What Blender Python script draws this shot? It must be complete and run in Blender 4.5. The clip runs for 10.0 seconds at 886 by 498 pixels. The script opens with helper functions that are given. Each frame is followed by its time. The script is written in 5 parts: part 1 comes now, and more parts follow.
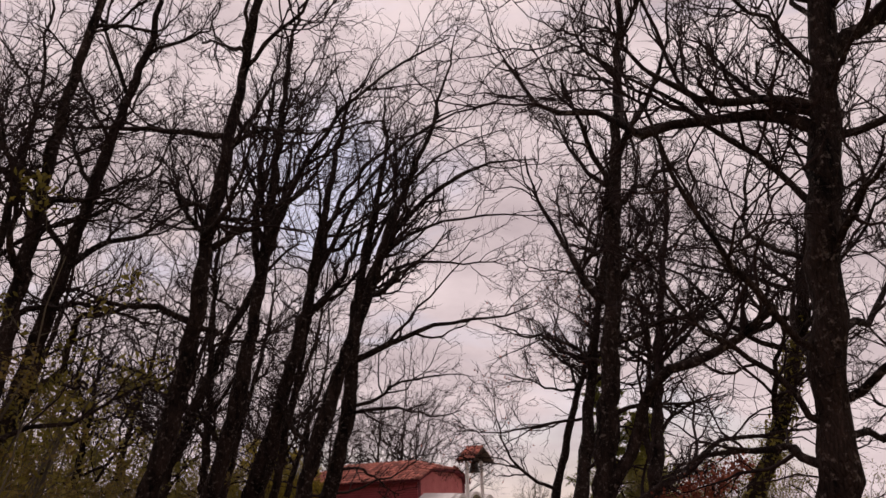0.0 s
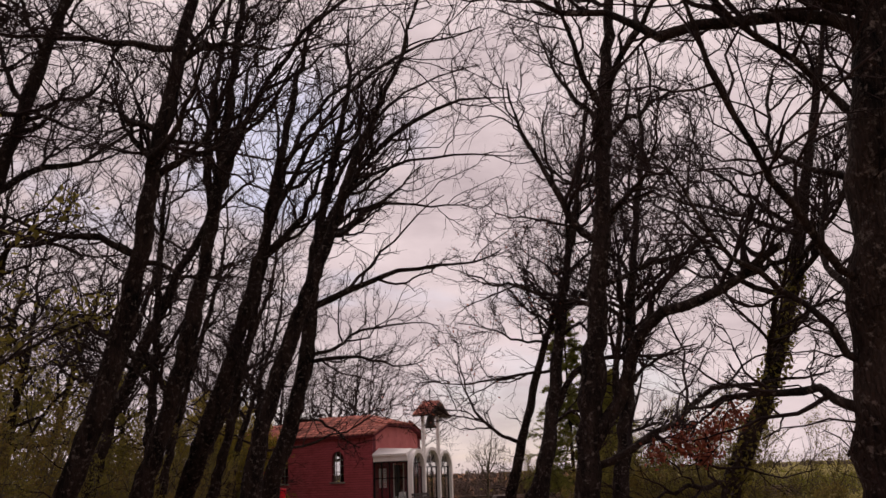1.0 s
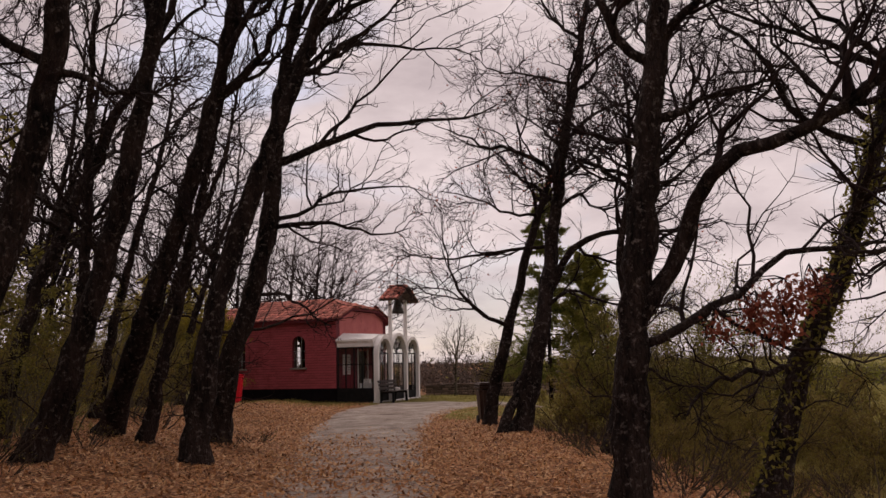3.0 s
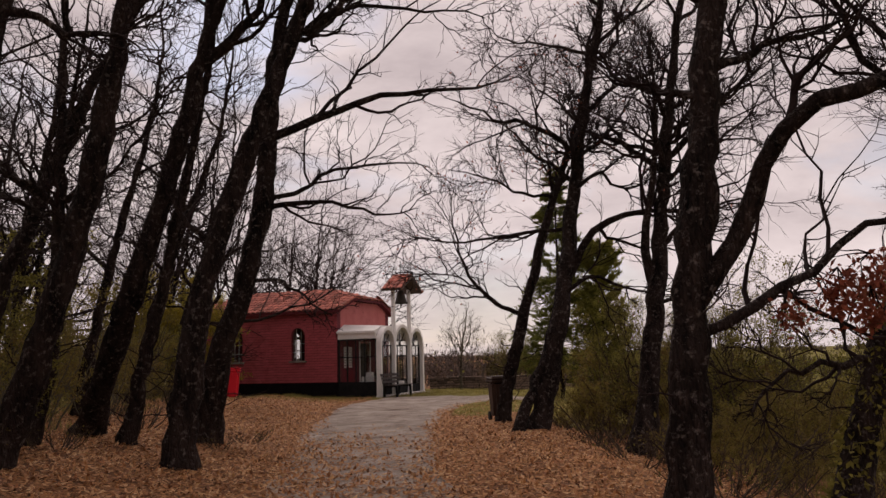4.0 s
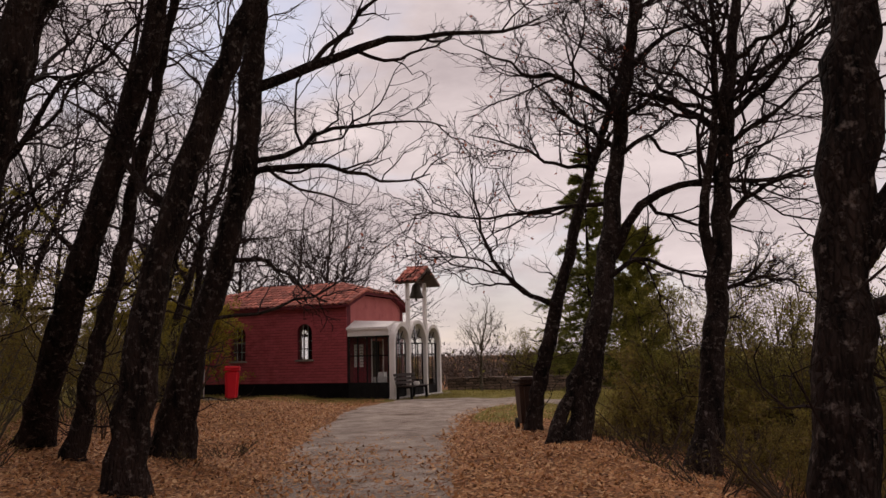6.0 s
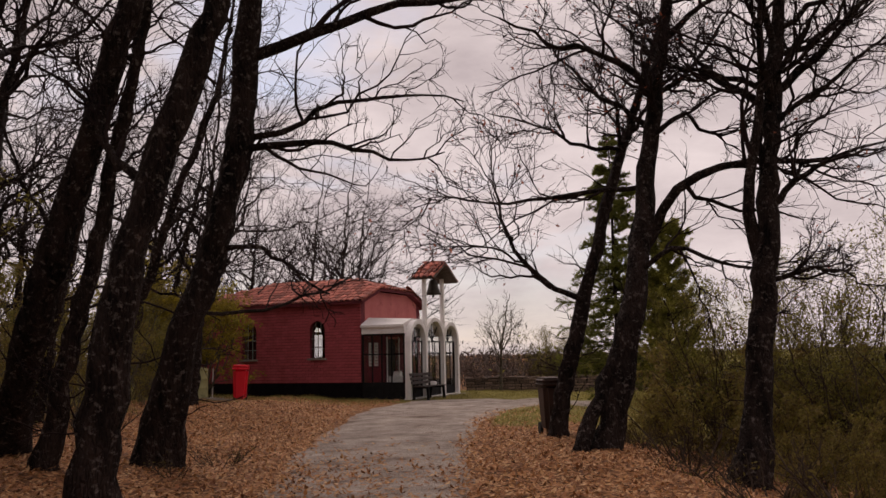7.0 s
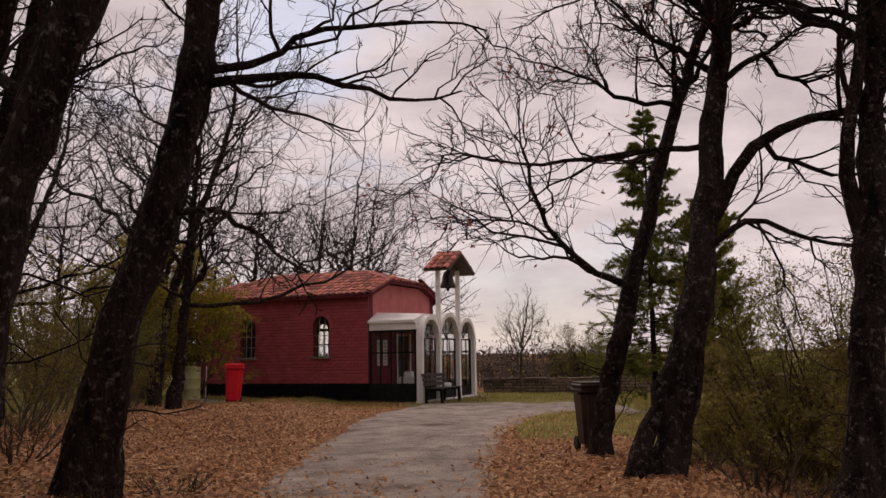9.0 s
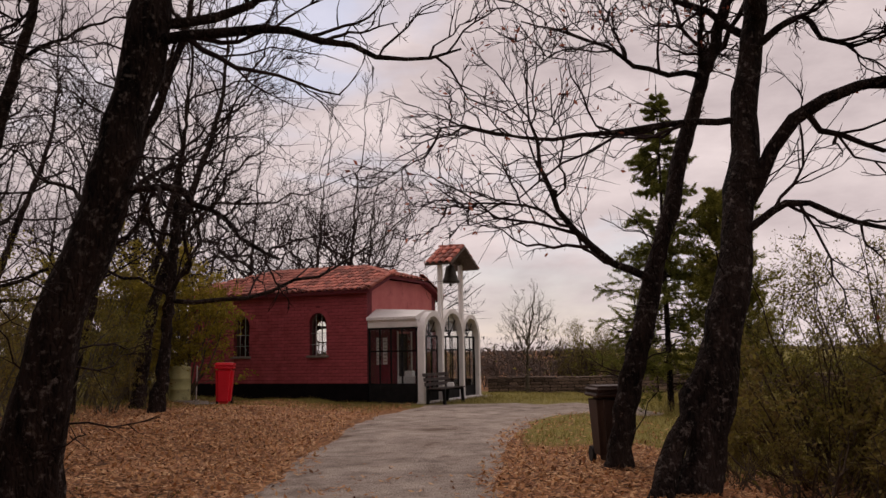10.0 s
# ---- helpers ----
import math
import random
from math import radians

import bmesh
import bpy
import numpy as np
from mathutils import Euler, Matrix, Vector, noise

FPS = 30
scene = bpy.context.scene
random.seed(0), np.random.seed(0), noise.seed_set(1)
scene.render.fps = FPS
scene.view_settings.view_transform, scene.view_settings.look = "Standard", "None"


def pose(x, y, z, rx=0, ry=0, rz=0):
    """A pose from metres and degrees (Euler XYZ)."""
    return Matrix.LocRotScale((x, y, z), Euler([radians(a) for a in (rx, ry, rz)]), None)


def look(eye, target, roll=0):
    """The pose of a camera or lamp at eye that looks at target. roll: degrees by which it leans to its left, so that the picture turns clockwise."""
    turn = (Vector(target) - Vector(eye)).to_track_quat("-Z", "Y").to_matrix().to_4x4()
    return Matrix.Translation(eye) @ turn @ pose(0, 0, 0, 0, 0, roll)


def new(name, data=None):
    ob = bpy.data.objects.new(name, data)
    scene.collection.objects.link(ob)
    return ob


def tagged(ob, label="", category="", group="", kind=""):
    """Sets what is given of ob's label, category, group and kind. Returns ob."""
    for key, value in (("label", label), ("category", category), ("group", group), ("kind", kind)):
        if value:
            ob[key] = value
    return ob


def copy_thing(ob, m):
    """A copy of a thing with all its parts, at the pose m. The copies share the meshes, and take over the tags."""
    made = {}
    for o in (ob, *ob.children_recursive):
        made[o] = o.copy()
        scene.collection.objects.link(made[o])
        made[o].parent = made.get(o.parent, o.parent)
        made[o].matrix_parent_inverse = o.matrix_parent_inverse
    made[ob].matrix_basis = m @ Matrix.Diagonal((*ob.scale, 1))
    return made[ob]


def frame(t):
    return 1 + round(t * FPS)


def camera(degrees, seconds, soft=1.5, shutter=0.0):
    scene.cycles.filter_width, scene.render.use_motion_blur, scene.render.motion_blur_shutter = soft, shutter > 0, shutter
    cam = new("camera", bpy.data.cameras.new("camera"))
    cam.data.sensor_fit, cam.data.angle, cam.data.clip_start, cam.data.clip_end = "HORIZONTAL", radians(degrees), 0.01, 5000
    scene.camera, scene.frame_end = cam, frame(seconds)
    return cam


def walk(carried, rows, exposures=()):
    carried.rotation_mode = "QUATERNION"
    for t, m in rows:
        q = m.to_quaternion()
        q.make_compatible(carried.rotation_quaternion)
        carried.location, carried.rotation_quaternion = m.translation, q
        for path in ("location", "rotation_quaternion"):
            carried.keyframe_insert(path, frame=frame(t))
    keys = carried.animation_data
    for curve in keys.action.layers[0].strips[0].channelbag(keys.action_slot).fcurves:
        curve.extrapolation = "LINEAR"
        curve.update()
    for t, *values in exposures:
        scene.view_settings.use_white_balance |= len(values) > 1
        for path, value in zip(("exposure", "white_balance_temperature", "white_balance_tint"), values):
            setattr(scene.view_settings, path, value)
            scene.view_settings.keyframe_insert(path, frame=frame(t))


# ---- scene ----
cam = camera(54.8, 10.0)
PATH = [
    (0, (1.322, -0.54, 1.745), (1.183, 1.362, 2.349), -2.2),
    (0.5, (1.071, 0.114, 1.727), (0.987, 2.026, 2.308), -2.3),
    (1, (0.889, 0.679, 1.694), (0.859, 2.613, 2.205), -2.1),
    (1.5, (0.696, 1.295, 1.649), (0.716, 3.248, 2.08), -1.8),
    (2, (0.5, 1.986, 1.605), (0.552, 3.953, 1.967), -1.5),
    (2.5, (0.364, 2.7, 1.582), (0.427, 4.676, 1.884), -1.3),
    (4, (0.105, 4.894, 1.576), (0.168, 6.877, 1.826), -1.5),
    (4.5, (0.094, 5.57, 1.571), (0.154, 7.553, 1.821), -1.6),
    (5, (0.132, 6.208, 1.566), (0.182, 8.192, 1.815), -1.4),
    (5.5, (0.134, 6.882, 1.542), (0.173, 8.866, 1.793), -1.4),
    (7, (0.214, 8.814, 1.522), (0.189, 10.798, 1.772), -1.2),
    (7.5, (0.201, 9.45, 1.505), (0.162, 11.434, 1.755), -1.1),
    (8, (0.138, 10.089, 1.519), (0.095, 12.073, 1.767), -1.0),
    (8.5, (0.118, 10.692, 1.514), (0.069, 12.676, 1.762), -0.9),
    (9, (0.165, 11.405, 1.523), (0.104, 13.388, 1.771), -0.9),
    (9.5, (0.167, 12.049, 1.553), (0.1, 14.033, 1.797), -1.1),
    (10, (0.195, 12.662, 1.57), (0.123, 14.646, 1.811), -1.0),
]
walk(cam, [(t, look(eye, target, roll)) for t, eye, target, roll in PATH], exposures=[(0.0, 0.10, 6980, 22.5), (2.0, 0.17, 6980, 21.5), (4.0, 0.15, 6980, 17), (10.0, 0.13, 6980, 17)])

# ---- world and light ----
SUN_EL, SUN_AZ = radians(48), radians(-25)
world = bpy.data.worlds.new("overcast_sky")
scene.world = world
world.use_nodes = True
wt = world.node_tree
wt.nodes.clear()


def node(tree, kind, **values):
    n = tree.nodes.new(kind)
    for key, value in values.items():
        n.inputs[key.replace("_", " ")].default_value = value
    return n


w_out = wt.nodes.new("ShaderNodeOutputWorld")
w_bg = wt.nodes.new("ShaderNodeBackground")
w_sky = wt.nodes.new("ShaderNodeTexSky")
w_sky.sky_type = "NISHITA"
w_sky.sun_disc = False
w_sky.sun_elevation, w_sky.sun_rotation = SUN_EL, SUN_AZ
w_dim = wt.nodes.new("ShaderNodeVectorMath")
w_dim.operation = "SCALE"
w_dim.inputs["Scale"].default_value = 0.11
w_co = wt.nodes.new("ShaderNodeTexCoord")
w_map = wt.nodes.new("ShaderNodeMapping")
w_map.inputs["Scale"].default_value = (1.0, 1.0, 2.6)
w_noise = node(wt, "ShaderNodeTexNoise", Scale=2.3, Detail=6.0, Roughness=0.55, Distortion=0.4)
w_gap = wt.nodes.new("ShaderNodeValToRGB")
w_gap.color_ramp.elements[0].position, w_gap.color_ramp.elements[0].color = 0.30, (0.35, 0.35, 0.35, 1)
w_gap.color_ramp.elements[1].position, w_gap.color_ramp.elements[1].color = 0.46, (1, 1, 1, 1)
w_noise2 = node(wt, "ShaderNodeTexNoise", Scale=4.1, Detail=7.0, Roughness=0.6)
w_cloud = wt.nodes.new("ShaderNodeValToRGB")
w_cloud.color_ramp.elements[0].position, w_cloud.color_ramp.elements[0].color = 0.30, (0.46, 0.41, 0.43, 1)
w_cloud.color_ramp.elements[1].position, w_cloud.color_ramp.elements[1].color = 0.66, (0.75, 0.685, 0.695, 1)
w_mix = wt.nodes.new("ShaderNodeMix")
w_mix.data_type = "RGBA"
wt.links.new(w_co.outputs["Generated"], w_map.inputs["Vector"])
wt.links.new(w_map.outputs["Vector"], w_noise.inputs["Vector"])
wt.links.new(w_map.outputs["Vector"], w_noise2.inputs["Vector"])
wt.links.new(w_noise2.outputs["Fac"], w_cloud.inputs["Fac"])
wt.links.new(w_sky.outputs["Color"], w_dim.inputs[0])
w_dot = wt.nodes.new("ShaderNodeVectorMath")
w_dot.operation = "DOT_PRODUCT"
w_dot.inputs[1].default_value = (-0.179, 0.919, 0.35)
wt.links.new(w_co.outputs["Generated"], w_dot.inputs[0])
w_hole = wt.nodes.new("ShaderNodeMapRange")
w_hole.inputs["From Min"].default_value, w_hole.inputs["From Max"].default_value = 0.982, 0.9995
w_hole.inputs["To Min"].default_value, w_hole.inputs["To Max"].default_value = 0.0, 0.21
wt.links.new(w_dot.outputs["Value"], w_hole.inputs["Value"])
w_thin = wt.nodes.new("ShaderNodeMath")
w_thin.operation = "SUBTRACT"
wt.links.new(w_noise.outputs["Fac"], w_thin.inputs[0])
wt.links.new(w_hole.outputs["Result"], w_thin.inputs[1])
wt.links.new(w_thin.outputs["Value"], w_gap.inputs["Fac"])
wt.links.new(w_gap.outputs["Color"], w_mix.inputs["Factor"])
wt.links.new(w_dim.outputs["Vector"], w_mix.inputs["A"])
wt.links.new(w_cloud.outputs["Color"], w_mix.inputs["B"])
wt.links.new(w_mix.outputs["Result"], w_bg.inputs["Color"])
w_bg.inputs["Strength"].default_value = 1.0
wt.links.new(w_bg.outputs["Background"], w_out.inputs["Surface"])

sun = new("sun", bpy.data.lights.new("sun", "SUN"))
sun.data.energy, sun.data.angle, sun.data.color = 1.05, radians(25), (1.0, 0.93, 0.88)
sun.matrix_world = look((0, 0, 30), (0 - 30 * math.sin(SUN_AZ) * math.cos(SUN_EL), 0 - 30 * math.cos(SUN_AZ) * math.cos(SUN_EL), 30 - 30 * math.sin(SUN_EL)))


# ---- materials ----
def material(name, low, high, rough=0.85, scale=6.0, stretch=(1, 1, 1), bump=0.3, fine=60.0, metal=0.0, spec=0.3, per=None, spread=0.0, stain=None, bump_far=0.02, cracks=0.0, trans=0.0, tones=None):
    """Two-scale procedural paint: low/high colours by broad noise, fine grain as relief, optional random lightness per piece."""
    m = bpy.data.materials.new(name)
    m.use_nodes = True
    t = m.node_tree
    b = t.nodes["Principled BSDF"]
    b.inputs["Roughness"].default_value, b.inputs["Metallic"].default_value = rough, metal
    b.inputs["Specular IOR Level"].default_value = spec
    co = t.nodes.new("ShaderNodeTexCoord")
    mp = t.nodes.new("ShaderNodeMapping")
    mp.inputs["Scale"].default_value = stretch
    t.links.new(co.outputs["Object"], mp.inputs["Vector"])
    broad = node(t, "ShaderNodeTexNoise", Scale=scale, Detail=5.0, Roughness=0.6)
    grain = node(t, "ShaderNodeTexNoise", Scale=fine, Detail=4.0, Roughness=0.65)
    for n in (broad, grain):
        t.links.new(mp.outputs["Vector"], n.inputs["Vector"])
    both = t.nodes.new("ShaderNodeMath")
    both.operation = "MULTIPLY_ADD"
    both.inputs[1].default_value = 0.45
    t.links.new(grain.outputs["Fac"], both.inputs[0])
    t.links.new(broad.outputs["Fac"], both.inputs[2])
    ramp = t.nodes.new("ShaderNodeValToRGB")
    ramp.color_ramp.elements[0].position, ramp.color_ramp.elements[0].color = 0.52, (*low, 1)
    ramp.color_ramp.elements[1].position, ramp.color_ramp.elements[1].color = 0.92, (*high, 1)
    t.links.new(both.outputs["Value"], ramp.inputs["Fac"])
    colour = ramp.outputs["Color"]
    if stain:
        sn = node(t, "ShaderNodeTexNoise", Scale=stain[1], Detail=6.0, Roughness=0.7)
        t.links.new(co.outputs["Object"], sn.inputs["Vector"])
        sr = t.nodes.new("ShaderNodeValToRGB")
        sr.color_ramp.elements[0].position, sr.color_ramp.elements[1].position = stain[2], stain[2] + 0.12
        t.links.new(sn.outputs["Fac"], sr.inputs["Fac"])
        mx = t.nodes.new("ShaderNodeMix")
        mx.data_type = "RGBA"
        t.links.new(sr.outputs["Color"], mx.inputs["Factor"])
        t.links.new(colour, mx.inputs["A"])
        mx.inputs["B"].default_value = (*stain[0], 1)
        colour = mx.outputs["Result"]
    if per:
        if per == "object":
            r = t.nodes.new("ShaderNodeObjectInfo").outputs["Random"]
        else:
            r = t.nodes.new("ShaderNodeNewGeometry").outputs["Random Per Island"]
        rr = t.nodes.new("ShaderNodeMapRange")
        rr.inputs["To Min"].default_value, rr.inputs["To Max"].default_value = 1 - spread, 1 + spread
        t.links.new(r, rr.inputs["Value"])
        sc = t.nodes.new("ShaderNodeVectorMath")
        sc.operation = "SCALE"
        t.links.new(colour, sc.inputs[0])
        t.links.new(rr.outputs["Result"], sc.inputs["Scale"])
        colour = sc.outputs["Vector"]
    if tones:
        tr = t.nodes.new("ShaderNodeValToRGB")
        tr.color_ramp.interpolation = "LINEAR"
        for k, c in enumerate(tones):
            e = tr.color_ramp.elements[k] if k < 2 else tr.color_ramp.elements.new(k / (len(tones) - 1))
            e.position, e.color = k / (len(tones) - 1), (*c, 1)
        t.links.new(t.nodes.new("ShaderNodeNewGeometry").outputs["Random Per Island"], tr.inputs["Fac"])
        tm = t.nodes.new("ShaderNodeMix")
        tm.data_type = "RGBA"
        tm.inputs["Factor"].default_value = 0.75
        t.links.new(colour, tm.inputs["A"])
        t.links.new(tr.outputs["Color"], tm.inputs["B"])
        colour = tm.outputs["Result"]
    t.links.new(colour, b.inputs["Base Color"])
    if trans:
        tb = t.nodes.new("ShaderNodeBsdfTranslucent")
        t.links.new(colour, tb.inputs["Color"])
        ms = t.nodes.new("ShaderNodeMixShader")
        ms.inputs["Fac"].default_value = trans
        t.links.new(b.outputs["BSDF"], ms.inputs[1])
        t.links.new(tb.outputs["BSDF"], ms.inputs[2])
        t.links.new(ms.outputs["Shader"], t.nodes["Material Output"].inputs["Surface"])
    if bump:
        bp = node(t, "ShaderNodeBump", Strength=bump, Distance=bump_far)
        height = both.outputs["Value"]
        if cracks:
            vor = node(t, "ShaderNodeTexVoronoi", Scale=cracks)
            vor.feature = "DISTANCE_TO_EDGE"
            t.links.new(mp.outputs["Vector"], vor.inputs["Vector"])
            lid_ = t.nodes.new("ShaderNodeMath")
            lid_.operation = "MINIMUM"
            lid_.inputs[1].default_value = 0.22
            t.links.new(vor.outputs["Distance"], lid_.inputs[0])
            mul = t.nodes.new("ShaderNodeMath")
            mul.operation = "MULTIPLY_ADD"
            mul.inputs[1].default_value = 4.0
            t.links.new(lid_.outputs["Value"], mul.inputs[0])
            t.links.new(height, mul.inputs[2])
            height = mul.outputs["Value"]
        t.links.new(height, bp.inputs["Height"])
        t.links.new(bp.outputs["Normal"], b.inputs["Normal"])
    return m


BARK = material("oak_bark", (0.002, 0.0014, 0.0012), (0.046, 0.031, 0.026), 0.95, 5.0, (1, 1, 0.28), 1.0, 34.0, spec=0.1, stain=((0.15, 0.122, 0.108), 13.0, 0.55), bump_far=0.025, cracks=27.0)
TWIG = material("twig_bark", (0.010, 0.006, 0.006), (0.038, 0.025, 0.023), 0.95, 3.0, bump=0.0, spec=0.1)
BRUSH_BARK = material("brush_bark", (0.035, 0.024, 0.017), (0.10, 0.07, 0.05), 0.95, 3.0, bump=0.0, spec=0.1)
BARK_PALE = material("sapling_bark", (0.05, 0.042, 0.032), (0.14, 0.12, 0.085), 0.95, 3.0, (1, 1, 0.4), 0.4, 30.0, spec=0.1)
LEAF_DRY = material("dry_leaf", (0.15, 0.062, 0.030), (0.44, 0.23, 0.11), 0.75, 1.5, bump=0.0, spec=0.3, trans=0.2, tones=((0.06, 0.024, 0.013), (0.31, 0.122, 0.044), (0.50, 0.225, 0.08), (0.56, 0.29, 0.115), (0.78, 0.50, 0.26), (0.36, 0.135, 0.05), (0.12, 0.05, 0.024)))
LEAF_RUSSET = material("russet_leaf", (0.16, 0.038, 0.024), (0.32, 0.10, 0.055), 0.8, 3.0, bump=0.0, per="island", spread=0.4, spec=0.2, trans=0.45)
LEAF_GREEN = material("olive_leaf", (0.105, 0.090, 0.016), (0.24, 0.205, 0.044), 0.7, 2.0, bump=0.0, per="island", spread=0.45, spec=0.3, trans=0.45)
LEAF_BRIGHT = material("spring_leaf", (0.11, 0.115, 0.018), (0.25, 0.24, 0.045), 0.7, 2.0, bump=0.0, per="island", spread=0.4, spec=0.3, trans=0.45)
LEAF_BRUSH = material("brown_olive_leaf", (0.06, 0.046, 0.014), (0.15, 0.118, 0.034), 0.75, 2.0, bump=0.0, spec=0.25, trans=0.45, tones=((0.11, 0.068, 0.027), (0.21, 0.165, 0.036), (0.27, 0.225, 0.048), (0.17, 0.105, 0.04), (0.24, 0.18, 0.046)))
NEEDLE = material("conifer_needle", (0.095, 0.108, 0.022), (0.235, 0.235, 0.05), 0.8, 4.0, bump=0.0, per="island", spread=0.4, spec=0.2, trans=0.45)
NEEDLE_FRESH = material("fresh_conifer_needle", (0.15, 0.155, 0.028), (0.35, 0.32, 0.065), 0.8, 4.0, bump=0.0, per="island", spread=0.4, spec=0.2, trans=0.45)
LEAF_GOLD = material("budding_leaf", (0.17, 0.135, 0.016), (0.36, 0.28, 0.035), 0.7, 2.0, bump=0.0, per="island", spread=0.4, spec=0.3, trans=0.45)
GRASS = material("grass_blade", (0.15, 0.135, 0.035), (0.36, 0.30, 0.10), 0.8, 2.0, bump=0.0, per="island", spread=0.4, spec=0.2, trans=0.45)
ASPHALT = material("worn_lane", (0.19, 0.145, 0.115), (0.54, 0.45, 0.38), 0.9, 2.2, bump=1.0, fine=38.0, stain=((0.15, 0.098, 0.070), 1.1, 0.55), bump_far=0.02, cracks=22.0)
PAINT_RED = material("painted_brick", (0.27, 0.042, 0.052), (0.42, 0.084, 0.094), 0.75, 2.5, bump=0.5, fine=70.0, per="object", spread=0.13)
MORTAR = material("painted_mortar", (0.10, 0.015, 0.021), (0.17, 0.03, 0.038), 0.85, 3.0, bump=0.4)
PLASTER = material("pink_plaster", (0.44, 0.12, 0.115), (0.55, 0.175, 0.16), 0.85, 2.0, bump=0.3, stain=((0.30, 0.08, 0.08), 2.5, 0.58))
PLINTH = material("black_plinth_paint", (0.003, 0.002, 0.003), (0.010, 0.007, 0.008), 0.85, 3.0, bump=0.3, spec=0.06)
WHITE = material("white_wash", (0.70, 0.67, 0.64), (0.82, 0.79, 0.76), 0.8, 2.2, bump=0.25, stain=((0.50, 0.46, 0.42), 3.0, 0.60))
TILE = material("clay_tile", (0.21, 0.055, 0.040), (0.47, 0.150, 0.105), 0.8, 3.0, bump=0.4, per="object", spread=0.5, stain=((0.13, 0.07, 0.05), 2.2, 0.58))
TILE_JOIN = material("clay_tile_joined", (0.19, 0.050, 0.036), (0.42, 0.130, 0.09), 0.8, 3.0, bump=0.4, per="island", spread=0.45)
METAL_BLACK = material("black_iron", (0.005, 0.005, 0.006), (0.014, 0.013, 0.013), 0.6, 5.0, bump=0.1, spec=0.12)
BRONZE = material("bell_bronze", (0.02, 0.017, 0.014), (0.06, 0.05, 0.038), 0.5, 6.0, bump=0.1, metal=0.7)
WOOD_DARK = material("weathered_wood", (0.05, 0.035, 0.028), (0.13, 0.095, 0.075), 0.8, 4.0, (6, 1, 6), 0.4, 20.0)
WOOD_BENCH = material("dark_bench_wood", (0.018, 0.012, 0.010), (0.062, 0.045, 0.037), 0.75, 4.0, (6, 1, 6), 0.4, 20.0)
PLASTIC_RED = material("red_plastic", (0.70, 0.006, 0.022), (0.80, 0.012, 0.034), 0.4, 2.0, bump=0.05, spec=0.5)
PLASTIC_BROWN = material("brown_plastic", (0.030, 0.015, 0.010), (0.060, 0.031, 0.021), 0.6, 3.0, bump=0.1)
RUBBER = material("black_rubber", (0.01, 0.01, 0.01), (0.02, 0.02, 0.02), 0.8, 5.0, bump=0.1)
STONE = material("field_stone", (0.075, 0.052, 0.040), (0.23, 0.165, 0.125), 0.9, 3.0, bump=0.7, per="object", spread=0.5)
GREY_PAINT = material("dull_grey_paint", (0.22, 0.21, 0.20), (0.34, 0.33, 0.31), 0.7, 5.0, bump=0.1)
JOINT = material("dark_wall_joint", (0.018, 0.014, 0.011), (0.045, 0.036, 0.028), 0.95, 6.0, bump=0.3)
STONE_JOIN = material("field_stone_joined", (0.12, 0.10, 0.085), (0.27, 0.235, 0.20), 0.9, 3.0, bump=0.7, per="island", spread=0.3)
DRUM = material("mossy_cream_metal", (0.34, 0.33, 0.13), (0.50, 0.48, 0.25), 0.7, 3.0, bump=0.2, stain=((0.14, 0.15, 0.06), 3.0, 0.55))
PAPER = material("notice_paper", (0.60, 0.58, 0.55), (0.72, 0.70, 0.67), 0.8, 4.0, bump=0.05)
FAR_WOOD = material("far_bare_wood", (0.062, 0.049, 0.043), (0.15, 0.118, 0.10), 0.95, 0.2, bump=0.0, per="island", spread=0.35, spec=0.1)

GLASS = bpy.data.materials.new("pane_glass")
GLASS.use_nodes = True
_t = GLASS.node_tree
_t.nodes.clear()
_o = _t.nodes.new("ShaderNodeOutputMaterial")
_m = _t.nodes.new("ShaderNodeMixShader")
_w = _t.nodes.new("ShaderNodeLayerWeight")
_w.inputs["Blend"].default_value = 0.5
_p = _t.nodes.new("ShaderNodeMath")
_p.operation = "POWER"
_p.inputs[1].default_value = 4.5
_t.links.new(_w.outputs["Facing"], _p.inputs[0])
_f = _t.nodes.new("ShaderNodeMath")
_f.operation = "ADD"
_f.inputs[1].default_value = 0.03
_t.links.new(_p.outputs["Value"], _f.inputs[0])
_g = _t.nodes.new("ShaderNodeBsdfGlossy")
_g.inputs["Roughness"].default_value = 0.03
_tr = _t.nodes.new("ShaderNodeBsdfTransparent")
_tr.inputs["Color"].default_value = (0.95, 0.96, 0.96, 1)
_t.links.new(_f.outputs["Value"], _m.inputs["Fac"])
_t.links.new(_tr.outputs["BSDF"], _m.inputs[1])
_t.links.new(_g.outputs["BSDF"], _m.inputs[2])
_t.links.new(_m.outputs["Shader"], _o.inputs["Surface"])


# ---- building tools ----
def mesh_object(name, mesh, mat, parent=None, label=""):
    ob = new(name, mesh)
    if mat and not mesh.materials:
        mesh.materials.append(mat)
    ob.parent = parent
    if label:
        ob["label"] = label
    return ob


def part(name, bm, mat, parent=None, label="", smooth=False):
    me = bpy.data.meshes.new(name)
    bmesh.ops.recalc_face_normals(bm, faces=bm.faces)
    bm.to_mesh(me)
    bm.free()
    if smooth:
        me.shade_smooth()
    return mesh_object(name, me, mat, parent, label)


def raw(name, verts, faces, mat, parent=None, label="", smooth=False):
    me = bpy.data.meshes.new(name)
    me.from_pydata(verts, [], faces)
    if smooth:
        me.shade_smooth()
    return mesh_object(name, me, mat, parent, label)


